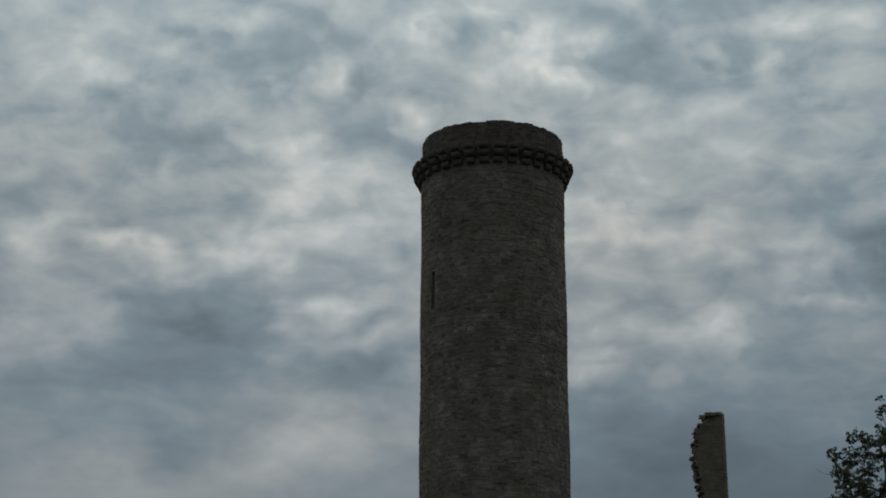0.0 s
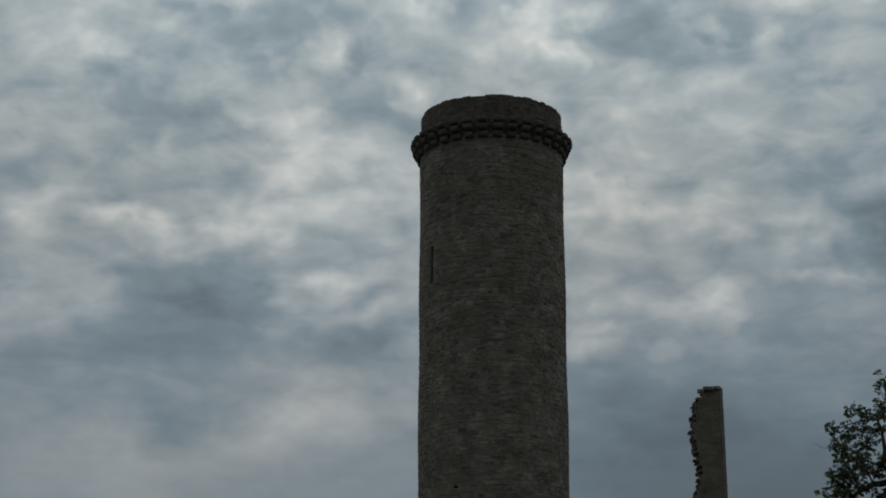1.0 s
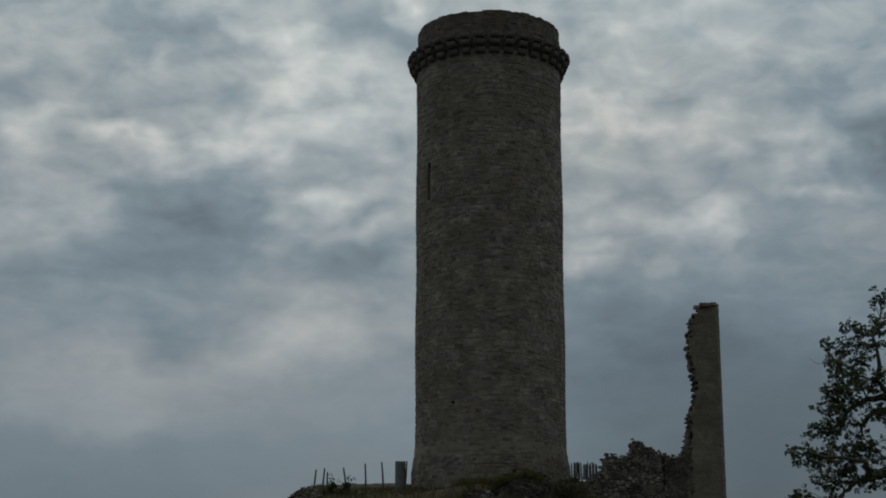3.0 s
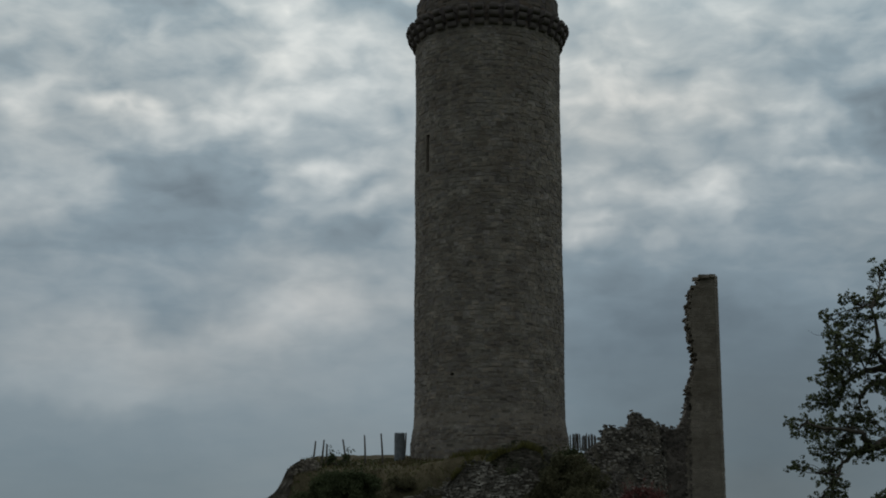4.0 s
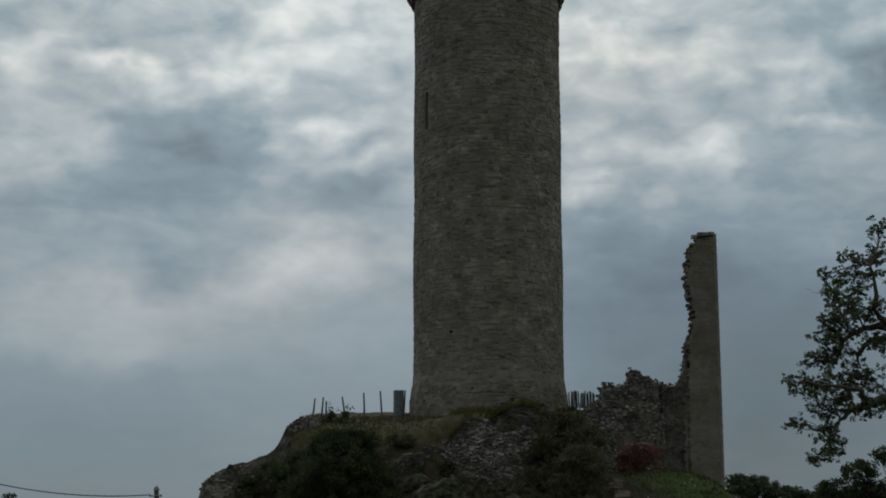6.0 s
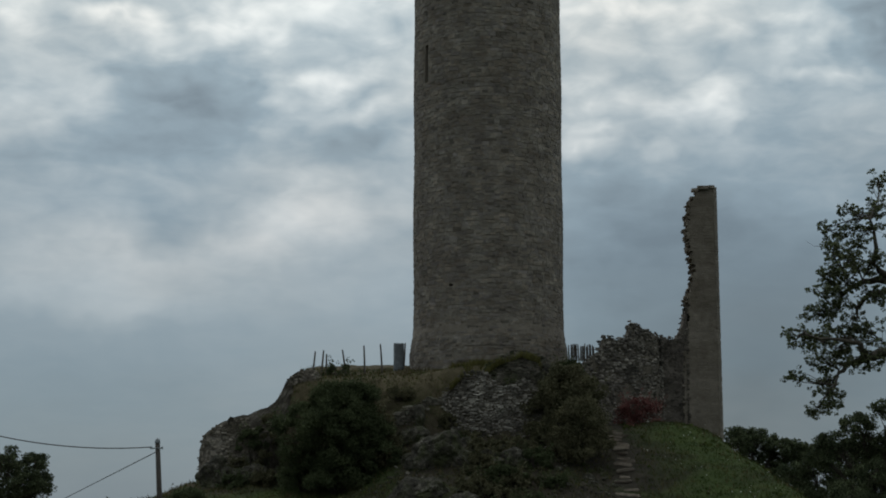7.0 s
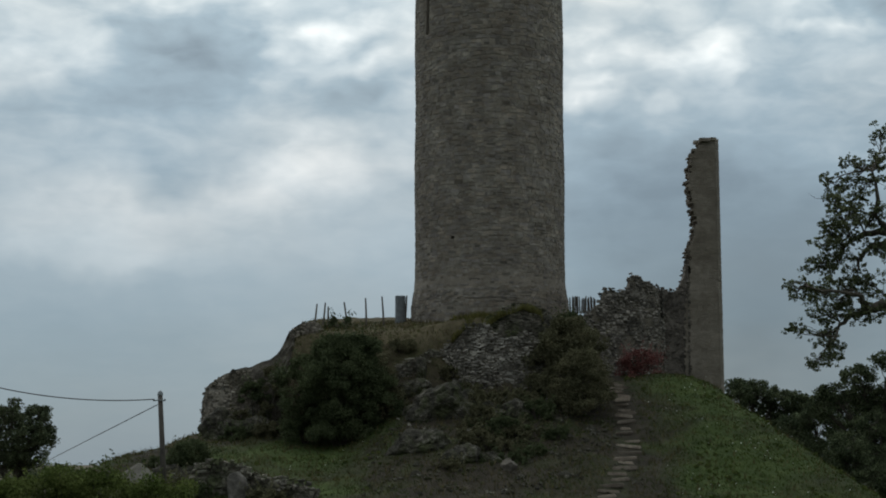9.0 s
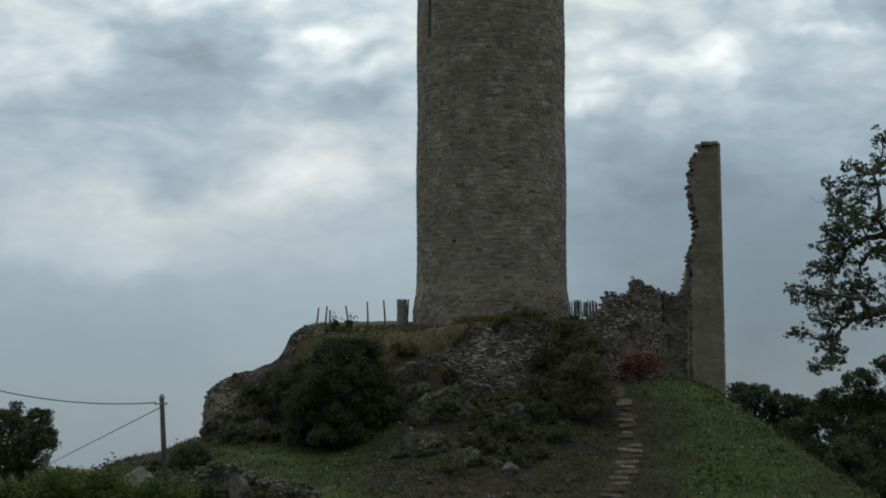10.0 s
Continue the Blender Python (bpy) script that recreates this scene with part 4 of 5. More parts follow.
# ---- plants ----
def leaf_mesh(name, centres, size, mat, seed, droop=0.3, aspect=0.55):
    """Many small leaves, each a folded pair of quads, at the given centres (an n x 3 array)."""
    r = np.random.RandomState(seed)
    c = np.asarray(centres, float)
    n = len(c)
    d = r.normal(size=(n, 3))
    d[:, 2] -= droop
    d /= np.linalg.norm(d, axis=1)[:, None]
    e = np.cross(d, r.normal(size=(n, 3)))
    e /= np.linalg.norm(e, axis=1)[:, None] + 1e-9
    k = np.cross(d, e)
    s = (size * r.uniform(0.6, 1.35, n))[:, None]
    w = s * aspect * 0.5
    p0, p1 = c - d * s * 0.5, c + d * s * 0.5
    m0, m1 = c - d * s * 0.05 + e * w + k * w * 0.5, c - d * s * 0.05 - e * w + k * w * 0.5
    verts = np.stack([p0, m0, p1, m1], 1).reshape(-1, 3)
    idx = np.arange(n) * 4
    faces = np.concatenate([np.stack([idx, idx + 1, idx + 2], 1), np.stack([idx, idx + 2, idx + 3], 1)])
    me = bpy.data.meshes.new(name)
    me.from_pydata(verts.tolist(), [], faces.tolist())
    me.update()
    me.materials.append(mat)
    return me


def clump_points(r, n, centre, radius, squash=0.75):
    p = r.normal(size=(n, 3))
    p /= np.linalg.norm(p, axis=1)[:, None]
    p *= (r.uniform(0.15, 1, n) ** 0.5)[:, None] * radius
    p[:, 2] *= squash
    return p + np.asarray(centre)


def make_bush(name, place, size, leaves, leaf, mat, seed, label, clumps=40, twigs=14, category="bush", shoots=0.5, wild=0.4):
    """A shrub: stems from the foot, and clumps of small leaves in an uneven mound. size: half width, half depth, height."""
    r = np.random.RandomState(seed)
    x, y = place
    z0 = ground_z(x, y)
    bush = thing(name, (x, y, z0 - 0.1), label, category)
    sx, sy, sz = size
    pts = []
    for i in range(clumps):
        a, h = r.uniform(0, math.tau), r.uniform(0.06, 1.0) ** 0.8
        reach = math.sqrt(max(0.0, 1 - (abs(h - 0.38) / 0.66) ** 2)) * r.uniform(0.5, 1.1)
        reach *= 0.85 + wild * noise.noise(Vector((math.cos(a) * 1.6, math.sin(a) * 1.6, h * 3 + seed)))
        c = np.array([math.cos(a) * sx * reach, math.sin(a) * sy * reach, h * sz * 0.93])
        rad = min(sx, sz) * (r.uniform(0.16, 0.34) if clumps < 150 else r.uniform(0.09, 0.2))
        pts.append(clump_points(r, leaves // clumps, c, rad, 0.8))
        if i < twigs:
            v, f = tube([(0.1 * c[0], 0.1 * c[1], 0), (0.5 * c[0], 0.5 * c[1], c[2] * 0.6), tuple(c)], [0.045, 0.03, 0.008], 5)
            part("stem", mesh_from("stem", v, f, M_BARK), bush)
        if r.uniform() < shoots:
            tip = c + np.array([math.cos(a) * r.uniform(0, 0.5), r.uniform(-0.2, 0.2), rad * 1.1 + r.uniform(0.05, 0.4)])
            pts.append(np.linspace(c, tip, 14) + r.normal(size=(14, 3)) * 0.05)
    part("foliage", leaf_mesh("foliage", np.concatenate(pts), leaf, mat, seed), bush)
    return bush


make_bush("bush", (-4.25, 66.0), (2.4, 1.8, 5.0), 70000, 0.11, M_BUSH, 51, "large dense dark green bush under the rampart", 420, shoots=0.45, wild=0.7)
make_bush("bush", (5.45, 68.0), (1.6, 1.2, 3.3), 17000, 0.12, M_SCRUB, 52, "brownish green bush below the tower", 80, shoots=0.9, wild=0.8)
make_bush("bush", (-2.9, 67.0), (1.3, 0.9, 3.0), 11000, 0.11, M_SCRUB, 56, "brownish green bush leaning on the bank", 60, shoots=0.9, wild=0.9)
make_bush("bush", (-5.9, 66.8), (0.8, 0.8, 2.6), 7000, 0.11, M_SCRUB, 57, "straggling brownish bush against the rampart", 50, shoots=0.9, wild=0.9)
make_bush("bush", (5.75, 65.2), (1.45, 1.1, 2.8), 16000, 0.10, M_SCRUB, 53, "dark rounded bush beside the steps", 70, shoots=0.9, wild=0.8)
make_bush("red_bush", (9.05, 71.4), (1.15, 0.6, 1.25), 3600, 0.09, M_RED, 54, "low shrub with dull red leaves against the ruin", 44, shoots=0.9, wild=0.9)
make_bush("bush", (-10.15, 62.8), (0.95, 0.9, 1.1), 8000, 0.09, M_BUSH, 55, "small dark bush on the bank", 60, shoots=0.1)
make_bush("bush", (-4.95, 73.2), (1.0, 0.35, 0.62), 900, 0.10, M_BUSH, 59, "thin weedy shrub among the stakes", 16, shoots=1.0)
make_bush("bush", (-15.4, 75.0), (0.8, 0.8, 2.6), 5000, 0.14, M_FAR, 60, "rounded bush at the foot of the bank", 30)
# x, y, half width and height of the scrub: among the crags, then along the rampart and the low wall
CRAG_SCRUB = ((2.4, 62.6, 1.2, 0.9), (2.9, 66.2, 1.2, 0.8), (1.6, 66.3, 0.9, 0.7), (3.9, 64.6, 0.8, 0.9), (4.6, 67.2, 0.9, 1.0), (1.9, 61.6, 1.0, 0.6),
    (3.6, 61.2, 0.7, 0.45), (0.4, 68.9, 0.6, 0.6), (-1.9, 69.6, 0.9, 0.6), (2.3, 69.0, 0.5, 0.5), (3.2, 65.3, 0.8, 0.6), (1.3, 62.0, 0.9, 0.75),
    (2.9, 60.4, 0.8, 0.5), (3.0, 62.4, 0.9, 0.8), (0.3, 59.6, 0.6, 0.4), (4.6, 62.4, 0.6, 0.5), (1.6, 64.2, 0.7, 0.7), (-3.0, 69.2, 0.9, 0.5),
    (5.8, 70.8, 0.8, 0.8), (6.4, 69.4, 0.6, 0.9))
BANK_SCRUB = ((-9.0, 67.4, 0.9, 0.6), (-7.6, 67.6, 0.8, 0.7), (-9.6, 56.6, 0.5, 1.0), (-8.6, 56.4, 0.4, 0.7), (-6.4, 56.3, 0.8, 0.5), (-5.6, 69.4, 1.0, 0.8),
    (-8.3, 69.0, 0.8, 2.6), (-7.6, 68.9, 0.8, 3.2), (-9.0, 68.6, 0.6, 1.2), (-11.3, 62.0, 0.8, 0.5), (-10.3, 59.2, 0.6, 0.5), (-9.9, 58.0, 0.7, 0.6),
    (-9.8, 60.5, 0.6, 0.4))
for spots, seed in ((CRAG_SCRUB, 200), (BANK_SCRUB, 260)):
    for i, (x, y, s, h) in enumerate(spots):
        make_bush("scrub", (x, y), (s, s * 0.6, h), int(2600 * s), 0.11, M_SCRUB if i % 3 else M_BUSH, seed + i, "low straggling scrub among the rocks", 26, 8)


r_scrub = random.Random(77)
for i in range(18):
    x, y, s = r_scrub.uniform(0.9, 5.0), r_scrub.uniform(59.6, 68.2), r_scrub.uniform(0.25, 0.6)
    make_bush("scrub", (x, y), (s, s * 0.7, s * r_scrub.uniform(0.5, 1.0)), int(1500 * s), 0.09, M_SCRUB if i % 3 else M_BUSH, 240 + i, "small tuft of brownish scrub between the rocks", 12, 3)


def hedge_top(x):
    return interp(x, [-9, 0, 0.8, 1.6, 3.1, 4.2, 5.2], [1.15, 1.2, 1.4, 1.6, 1.55, 1.35, 1.15]) + 0.05 * math.sin(x * 5.0)


def make_hedge():
    r = np.random.RandomState(61)
    hedge = thing("hedge", (-12.0, 42.0, ground_z(-12, 42)), "loose green hedge of mixed shrubs below the mound", "hedge")
    pts = []
    for i in range(430):
        x = r.uniform(-9, 5.2)
        top = hedge_top(x) - 0.2
        c = np.array([x, r.uniform(-0.7, 0.7), r.uniform(0.15, 1.0) * top])
        pts.append(clump_points(r, 150, c, 0.28, 0.9))
        if i < 40:
            v, f = tube([(c[0] * 0.98, 0, -0.1), tuple(c)], [0.03, 0.008], 5)
            part("stem", mesh_from("stem", v, f, M_BARK), hedge)
    for i in range(60):
        x = r.uniform(-9, 5)
        z = hedge_top(x)
        pts.append(np.linspace((x, 0, z - 0.2), (x + r.uniform(-0.15, 0.15), 0, z + r.uniform(0.0, 0.22)), 12) + r.normal(size=(12, 3)) * 0.035)
    part("foliage", leaf_mesh("foliage", np.concatenate(pts), 0.085, M_HEDGE, 61), hedge)


make_hedge()


def lobed_tree(place, lobes, seed, mat, leaf, label, trunk=0.2, per_clump=75, depth_y=1.6):
    """A broad-leaved tree: a trunk, a limb to each lobe of the crown, twigs, and clumps of leaves with gaps between.
    lobes: x and height of the middle, half width and half height."""
    r = np.random.RandomState(seed)
    x, y = place
    z0 = ground_z(x, y) - 0.1
    tree = thing("tree", (x, y, z0), label, "tree")
    acc, pts = ([], []), []
    top = max(z for _, z, _, _ in lobes) - z0
    add_tube(acc, [(0, 0, 0), (0.06, 0, top * 0.3), (0, 0.05, top * 0.55), (0.1, 0, top * 0.9)], [trunk * 1.3, trunk, trunk * 0.7, trunk * 0.2], 9)
    for lx, lz, hw, hh in lobes:
        b = np.array([lx - x, r.uniform(-depth_y, depth_y) * 0.6, lz - z0])
        a = np.array([0.03, 0.02, max(0.5, b[2] * r.uniform(0.35, 0.55))])
        mid = (a + b) / 2 + r.normal(size=3) * 0.3
        line = [(1 - t) ** 2 * a + 2 * t * (1 - t) * mid + t * t * b for t in np.linspace(0, 1, 7)]
        add_tube(acc, [tuple(p) for p in line], list(np.linspace(trunk * 0.5, 0.03, 7)), 6)
        for k in range(int(16 + 26 * hw * hh)):
            q = r.normal(size=3)
            q = q / np.linalg.norm(q) * r.uniform(0.2, 1.0) ** 0.45 * np.array([hw, depth_y, hh])
            e = b + q
            root = line[r.randint(3, 7)]
            add_tube(acc, [tuple(root), tuple((root + e) / 2 + r.normal(size=3) * 0.1), tuple(e)], [0.035, 0.022, 0.008], 4)
            pts.append(clump_points(r, int(per_clump * r.uniform(0.5, 1.4)), e, r.uniform(0.22, 0.5), 0.7))
    part("trunk", mesh_from("trunk", acc[0], acc[1], M_BARK), tree)
    part("crown", leaf_mesh("crown", np.concatenate(pts), leaf, mat, seed), tree)
    return tree


def make_oak():
    """The oak: its limbs reach out towards the tower from a trunk on the slope, with flat sprays of leaves and gaps between."""
    r = np.random.RandomState(72)
    x, y = 20.5, 60.0
    z0 = ground_z(x, y) - 0.1
    oak = thing("oak_tree", (x, y, z0), "old oak with crooked limbs and sparse green-brown leaves", "tree")
    acc, pts = ([], []), []
    trunk = [(0, 0, 0), (-0.1, 0, 2.5), (-0.3, 0.1, 6), (-0.5, 0, 9.5), (-0.6, 0, 13.5), (-0.5, 0, 16)]
    add_tube(acc, trunk, [0.5, 0.4, 0.34, 0.26, 0.15, 0.05], 10)

    def limb(path, lobes):
        """path: x and height along the limb; lobes of leaves: x, height, half width, half height."""
        depth, drift = 0.0, r.uniform(-0.25, 0.25)
        start = np.array([-0.35, 0, path[0][1] - z0 - 0.6])
        line = [start]
        for px, pz in path:
            goal = np.array([px - x, depth, pz - z0])
            line.append((line[-1] + goal) / 2 + r.normal(size=3) * 0.06)
            line.append(goal)
            depth += drift
        add_tube(acc, [tuple(p) for p in line], list(np.linspace(0.19, 0.04, len(line))), 8)
        for lx, lz, hw, hh in lobes:
            b = np.array([lx - x, r.uniform(-0.8, 0.8), lz - z0])
            root = min(line[1:], key=lambda p: np.linalg.norm((p - b) * np.array([1, 0.4, 1])))
            mid = (root + b) / 2 + r.normal(size=3) * 0.1
            stem = [root, (root + mid) / 2 + r.normal(size=3) * 0.05, mid, (mid + b) / 2 + r.normal(size=3) * 0.06, b]
            add_tube(acc, [tuple(p) for p in stem], [0.04, 0.034, 0.028, 0.022, 0.014], 5)
            for k in range(int(7 + 27 * hw * hh * math.pi)):
                a, reach = r.uniform(0, math.tau), math.sqrt(r.uniform(0.0, 1.0))
                e = b + np.array([math.cos(a) * reach * (hw * 1.08 + 0.05), r.uniform(-0.6, 0.6), math.sin(a) * reach * (hh * 1.2 + 0.10)])
                fork = stem[r.randint(1, 5)]
                m = (fork + e) / 2 + r.normal(size=3) * 0.06
                add_tube(acc, [tuple(fork), tuple(m), tuple(e)], [0.018, 0.013, 0.006], 4)
                # a flat spray, of a few small rosettes
                for q in range(r.randint(3, 6)):
                    c = e + r.normal(size=3) * np.array([0.12, 0.13, 0.09])
                    pts.append(clump_points(r, r.randint(9, 18), c, r.uniform(0.06, 0.13), 0.8))

    limb(((17.77, 10.68), (17.16, 10.91), (16.97, 11.54), (16.92, 12.17), (16.72, 12.86)),
         ((17.36, 14.65, 0.28, 0.16), (17.42, 13.72, 0.20, 0.20), (16.63, 13.26, 0.95, 0.18), (15.47, 12.57, 0.50, 0.18), (16.48, 12.40, 0.72, 0.29)))
    limb(((17.98, 10.45), (17.15, 10.63), (16.64, 10.57), (16.12, 10.34), (15.77, 9.94), (15.53, 9.66)),
         ((15.27, 11.71, 0.42, 0.20), (16.12, 11.77, 0.56, 0.29), (14.90, 10.74, 0.31, 0.20), (15.64, 10.97, 0.61, 0.29), (16.66, 11.14, 0.50, 0.39), (14.59, 10.03, 0.67, 0.14), (15.50, 10.34, 0.67, 0.20), (14.73, 9.26, 0.56, 0.27), (15.47, 9.55, 0.45, 0.29)))
    limb(((17.96, 10.00), (17.38, 10.17), (16.96, 10.09), (16.55, 9.83), (16.24, 9.49), (16.24, 9.09)),
         ((16.84, 9.89, 0.56, 0.27), (16.24, 9.09, 0.33, 0.38)))
    limb(((18.11, 8.08), (17.28, 7.74), (16.75, 7.63), (16.41, 7.46), (16.08, 7.74), (15.98, 7.96), (15.42, 8.02), (14.64, 8.08), (13.86, 8.19)),
         ((13.75, 8.25, 0.45, 0.31), (14.59, 8.19, 0.56, 0.33), (15.66, 8.58, 0.56, 0.22), (16.89, 8.47, 0.50, 0.31), (15.42, 7.91, 0.67, 0.25)))
    limb(((17.65, 7.83), (16.40, 7.44), (15.73, 7.27), (15.32, 6.90), (15.14, 6.40)),
         ((15.06, 7.35, 0.78, 0.27), (13.87, 6.79, 0.36, 0.13), (16.40, 7.35, 0.67, 0.25), (15.20, 6.56, 0.36, 0.31), (15.01, 5.95, 0.53, 0.29), (14.55, 5.50, 0.33, 0.13)))
    limb(((20.1, 13.5), (19.6, 14.4), (19.2, 15.4)), ((20.1, 14.6, 1.4, 1.1), (20.0, 16.3, 0.9, 0.5)))
    limb(((20.1, 10.0), (19.8, 10.8), (19.4, 11.4)), ((19.8, 11.2, 1.3, 1.7), (19.6, 9.2, 1.0, 0.6)))
    limb(((20.1, 13.0), (21.4, 14.2), (22.4, 14.6)), ((21.5, 16.0, 1.8, 1.2), (23.0, 12.7, 1.9, 2.0)))
    limb(((20.2, 8.0), (21.6, 8.6), (23.0, 8.9)), ((22.8, 9.0, 1.9, 1.1),))
    add_tube(acc, [(-5.3, 0, 11.9 - z0), (-5.8, 0.1, 11.95 - z0), (-6.1, 0.1, 12.15 - z0)], [0.012, 0.008, 0.004], 4)
    part("trunk", mesh_from("trunk", acc[0], acc[1], M_BARK), oak)
    part("crown", leaf_mesh("crown", np.concatenate(pts), 0.095, M_OAK, 73, 0.2, 0.65), oak)


make_oak()
lobed_tree((-26.0, 95.0), ((-26.3, 4.7, 0.9, 0.75), (-24.8, 4.5, 0.8, 0.65), (-25.5, 3.3, 1.5, 1.1), (-24.3, 3.3, 0.6, 0.9), (-27.8, 3.8, 1.3, 1.1), (-25.3, 1.9, 1.5, 0.8), (-27.6, 2.0, 1.3, 0.9)),
           81, M_FAR, 0.16, "dark leafy tree beyond the hedge")
lobed_tree((20.6, 104.0), ((19.7, 6.4, 0.9, 0.8), (21.1, 6.3, 1.0, 0.8), (20.2, 4.9, 1.4, 1.1), (21.8, 4.8, 1.2, 1.1), (20.8, 3.2, 1.6, 1.1)), 90, M_FAR, 0.17, "leafy tree in the row behind the mound")
lobed_tree((23.6, 105.0), ((22.8, 5.9, 1.1, 0.8), (24.3, 5.5, 1.0, 0.8), (23.5, 4.3, 1.7, 1.1), (23.6, 2.7, 1.8, 1.1)), 91, M_FAR, 0.17, "leafy tree in the row behind the mound")
lobed_tree((26.9, 104.0), ((26.0, 5.4, 1.2, 0.9), (27.8, 5.8, 1.2, 1.0), (27.0, 3.9, 1.8, 1.2), (29.0, 4.6, 1.2, 1.2)), 92, M_FAR, 0.17, "leafy tree in the row behind the mound")
lobed_tree((24.2, 85.0), ((24.4, 7.1, 1.0, 0.6), (23.0, 6.4, 1.0, 0.6), (21.6, 5.4, 0.9, 0.6), (21.0, 4.6, 0.6, 0.5), (23.6, 5.2, 1.2, 0.9), (24.8, 5.6, 1.0, 0.9), (26.3, 7.0, 1.6, 1.3), (25.6, 4.0, 1.5, 1.2)),
           110, M_FAR, 0.15, "broad dark leafy tree at the foot of the mound", 0.24)
lobed_tree((23.0, 82.0), ((21.9, 2.8, 0.9, 0.7), (23.0, 3.6, 1.0, 0.7), (24.3, 3.0, 1.3, 1.0), (22.6, 1.9, 1.6, 0.8), (25.6, 2.4, 1.4, 1.1)), 111, M_FAR, 0.14, "low dark leafy tree at the foot of the mound", 0.16)
lobed_tree((21.6, 90.0), ((20.4, 3.6, 0.9, 0.7), (21.6, 4.2, 0.9, 0.7), (20.9, 2.4, 1.3, 0.8), (22.6, 2.6, 1.2, 0.9), (21.8, 1.2, 1.6, 0.8)), 113, M_FAR, 0.14, "leafy tree filling the row behind the mound", 0.14)
lobed_tree((20.4, 80.0), ((19.6, 1.6, 0.8, 0.7), (20.6, 2.3, 0.9, 0.7), (21.5, 1.5, 0.9, 0.8), (20.4, 0.8, 1.2, 0.7)), 112, M_FAR, 0.13, "young leafy tree at the foot of the mound", 0.1)
lobed_tree((22.3, 78.5), ((21.5, 0.9, 0.9, 0.8), (22.8, 1.3, 1.0, 0.9), (22.2, 0.0, 1.2, 0.7), (23.8, 0.6, 1.0, 0.9)), 114, M_FAR, 0.13, "low leafy tree under the grassy flank", 0.1)


def far_woods():
    r = np.random.RandomState(121)
    pts = []
    for i in range(420):
        x, y = r.uniform(-120, 160), r.uniform(170, 260)
        z = ground_z(x, y)
        top = r.uniform(4.3, 5.3) + 1.4 * smooth01(0, 60, x)
        for k in range(3):
            pts.append(clump_points(r, 34, (x + r.uniform(-2, 2), y, z + r.uniform(0.3, 1.0) * top), 1.3, 0.8))
    ob = new("far_woods", leaf_mesh("far_woods", np.concatenate(pts), 0.6, M_FAR, 121))
    tagged(ob, "low dark line of distant woods and hedges", "woods", kind="stuff")


far_woods()


def make_grass():
    r = np.random.RandomState(131)
    for name, mat, label, count, lo, hi, seed in (("grass", M_GRASS, "rough green grass on the castle mound", 90000, 0.02, 0.08, 1), ("dry_grass", M_DRY, "yellowed dry grass on the castle mound", 18000, 0.06, 0.24, 2)):
        verts, faces = [], []
        rr = np.random.RandomState(seed)
        made = 0
        while made < count:
            x, y = rr.uniform(-15, 19), rr.uniform(55.5, 77)
            right = smooth01(7.0, 11.0, x)
            keep = 0.35 + 0.65 * right if seed == 1 else 0.45 - 0.3 * right
            if y > 69.5 and x < 7:
                keep = 0.25 if seed == 1 else 1.0
            path = interp(y, STEP_PATH[2][::-1], STEP_PATH[1][::-1])
            if abs(x - path) < 0.45 or (x - TX) ** 2 + (y - TY) ** 2 < 15.5 or noise.noise(Vector((x * 0.8, y * 0.8, seed * 5.0))) + rr.uniform(-0.5, 0.6) > keep - 0.1:
                continue
            z = ground_z(x, y)
            for k in range(2):
                a, h = rr.uniform(0, math.tau), rr.uniform(lo, hi)
                bx, by = x + rr.uniform(-0.1, 0.1), y + rr.uniform(-0.1, 0.1)
                dx, dy, lean = math.cos(a) * 0.022, math.sin(a) * 0.022, rr.uniform(-0.1, 0.1)
                o = len(verts)
                verts += [(bx - dx, by - dy, z - 0.03), (bx + dx, by + dy, z - 0.03), (bx + lean, by + lean * 0.5, z + h)]
                faces.append((o, o + 1, o + 2))
                made += 1
        ob = new(name, mesh_from(name, verts, faces, mat))
        tagged(ob, label, "grass", kind="stuff")
    pts = []
    for i in range(16):
        x, y = r.uniform(-7.0, -2.5), r.uniform(58, 64)
        pts.append((x, y, ground_z(x, y) + r.uniform(0.1, 0.25)))
    while len(pts) < 150:
        x, y = r.uniform(8.5, 18), r.uniform(56, 72)
        if noise.noise(Vector((x * 0.6, y * 0.6, 9))) > 0.0:
            pts.append((x, y, ground_z(x, y) + r.uniform(0.1, 0.25)))
    ob = new("meadow_flowers", leaf_mesh("meadow_flowers", np.array(pts), 0.055, M_FLOWER, 5, 0, 0.9))
    tagged(ob, "small white flowers scattered over the grass", "flowers", kind="stuff")


make_grass()


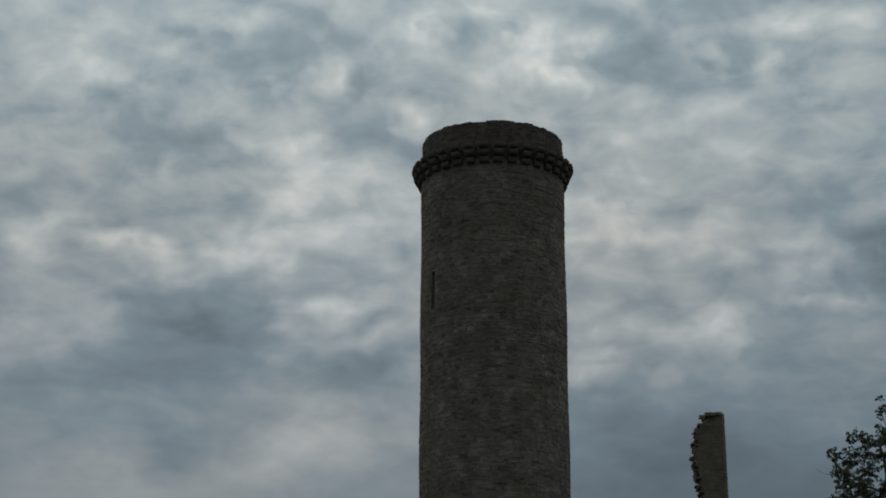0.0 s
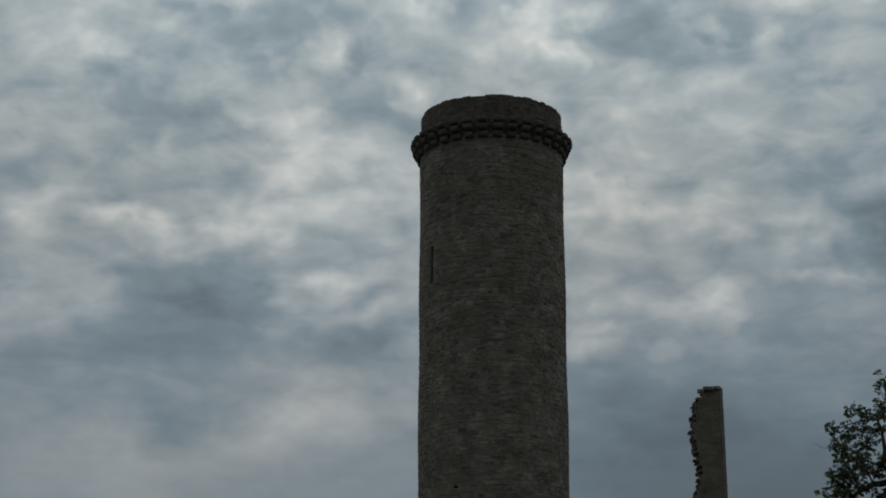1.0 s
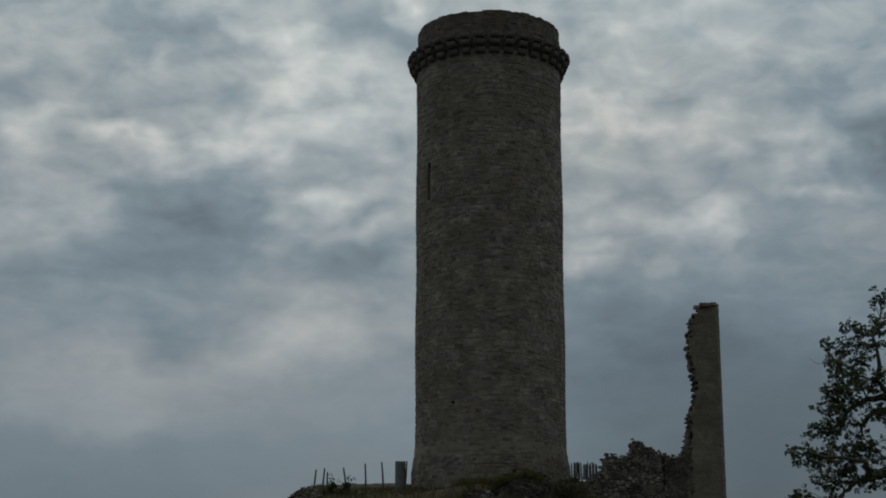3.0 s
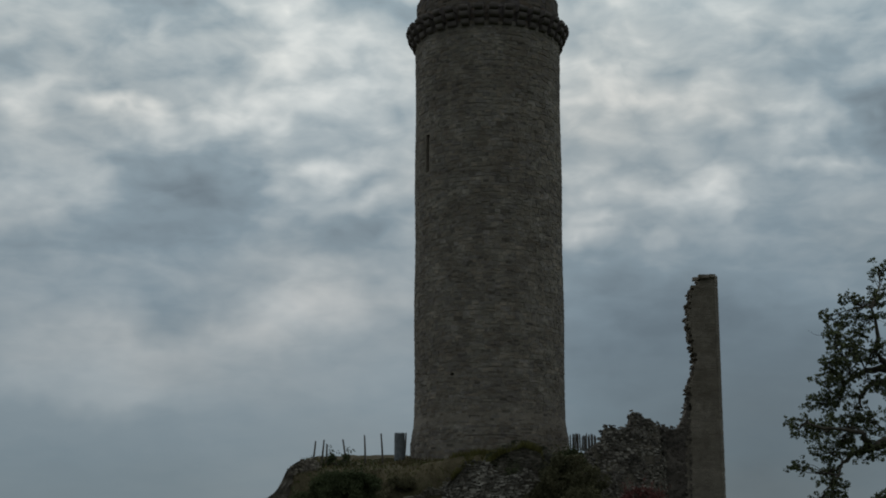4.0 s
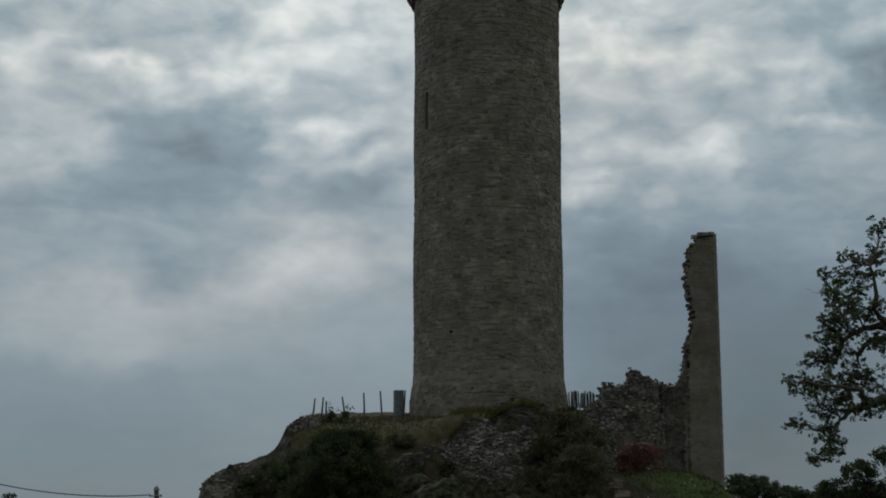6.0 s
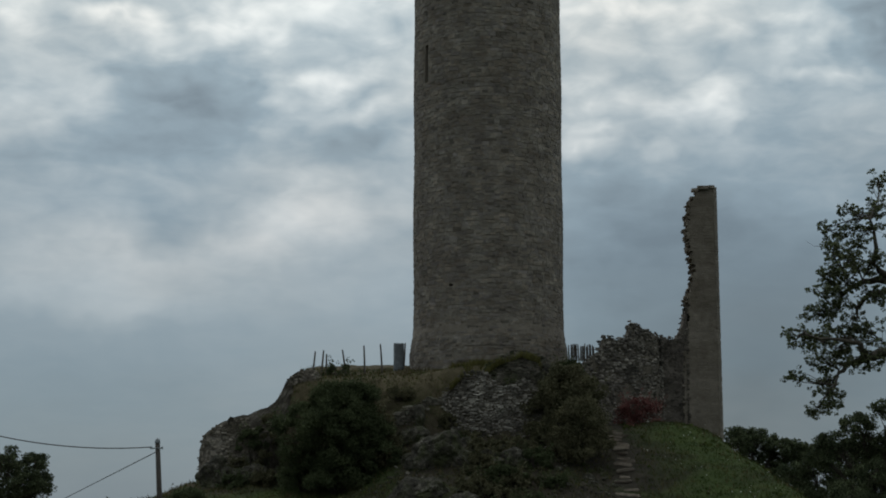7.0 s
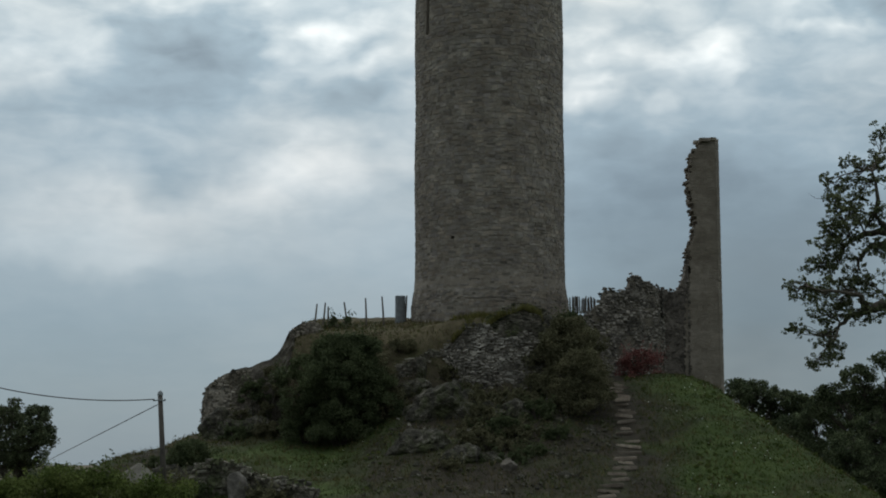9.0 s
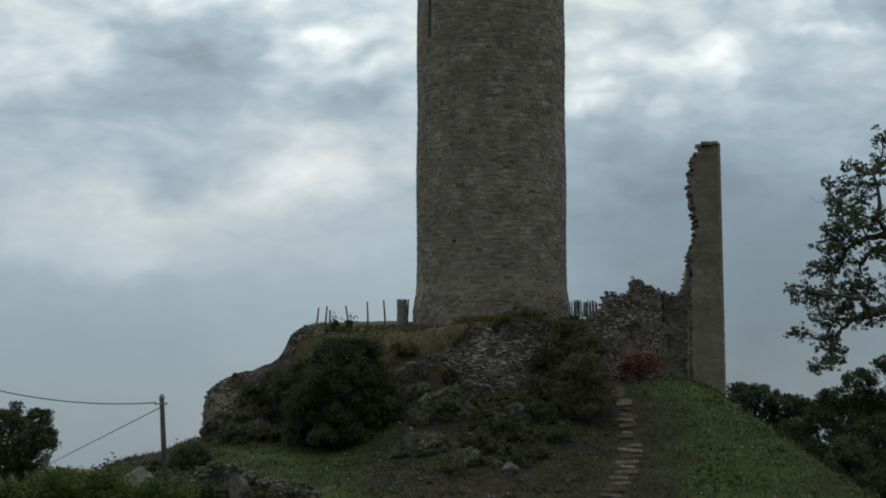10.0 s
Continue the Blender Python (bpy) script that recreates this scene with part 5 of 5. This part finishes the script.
def meadow_weeds():
    """Low leafy weeds in patches on the grassy flank, and a few by the big bush."""
    r = np.random.RandomState(133)
    pts = []
    made = 0
    while made < 140:
        x, y = r.uniform(8.3, 17.5), r.uniform(56, 71)
        if noise.noise(Vector((x * 0.55, y * 0.4, 4.0))) < r.uniform(0.0, 0.5):
            continue
        made += 1
        rad = r.uniform(0.05, 0.12)
        pts.append(clump_points(r, int(60 * rad / 0.1), (x, y, ground_z(x, y) + rad * 0.5), rad, 0.6))
    for i in range(30):
        x, y = r.uniform(-7.5, -2.4), r.uniform(57.5, 64)
        rad = r.uniform(0.05, 0.14)
        pts.append(clump_points(r, int(50 * rad / 0.1), (x, y, ground_z(x, y) + rad * 0.5), rad, 0.7))
    tagged(new("meadow_weeds", leaf_mesh("meadow_weeds", np.concatenate(pts), 0.07, M_HEDGE, 134, 0.1)), "low leafy green weeds scattered through the grass", "weeds", kind="stuff")


meadow_weeds()

# tufts of tall dry grass over the collapsed wall
r_tuft = np.random.RandomState(141)
tuft_v, tuft_f = [], []
while len(tuft_f) < 5200:
    x, y = r_tuft.uniform(0.4, 6.2), r_tuft.uniform(68.8, 72.6)
    if noise.noise(Vector((x * 1.1, y * 1.1, 6.0))) + 0.5 * noise.noise(Vector((x * 3.0, y * 3.0, 1.0))) < r_tuft.uniform(-0.25, 0.45) + 0.12 * abs(x - 3.2):
        continue
    wall_top = interp(x, [0.4, 1.0, 1.8, 2.6, 3.6, 4.4, 4.7], [7.0, 7.6, 7.6, 8.15, 8.5, 8.25, 6.9]) if y < 71.2 else 0.0
    z = max(ground_z(x, y), wall_top)
    h, lean = r_tuft.uniform(0.06, 0.30), r_tuft.uniform(-0.15, 0.15)
    o = len(tuft_v)
    tuft_v += [(x - 0.022, y, z - 0.08), (x + 0.022, y + 0.01, z - 0.08), (x + lean, y - 0.12, z + h)]
    tuft_f.append((o, o + 1, o + 2))
tagged(new("tall_grass", mesh_from("tall_grass", tuft_v, tuft_f, M_TALL)), "tufts of tall yellow-green grass over the collapsed wall", "grass", kind="stuff")

# ---- single stones of the walls ----
rng_last = random.Random(7)
for owner, mat, pieces in ((TOWER, M_TOWER_PIECE, TOWER_NEAR), (RUIN, M_RUBBLE_PIECE, RUIN_NEAR), (OUTCROP, M_PALE_PIECE, OUTCROP_NEAR)):
    for w, h, d, m in pieces:
        stone_piece(mat, rng_last, w, h, d, m, owner)
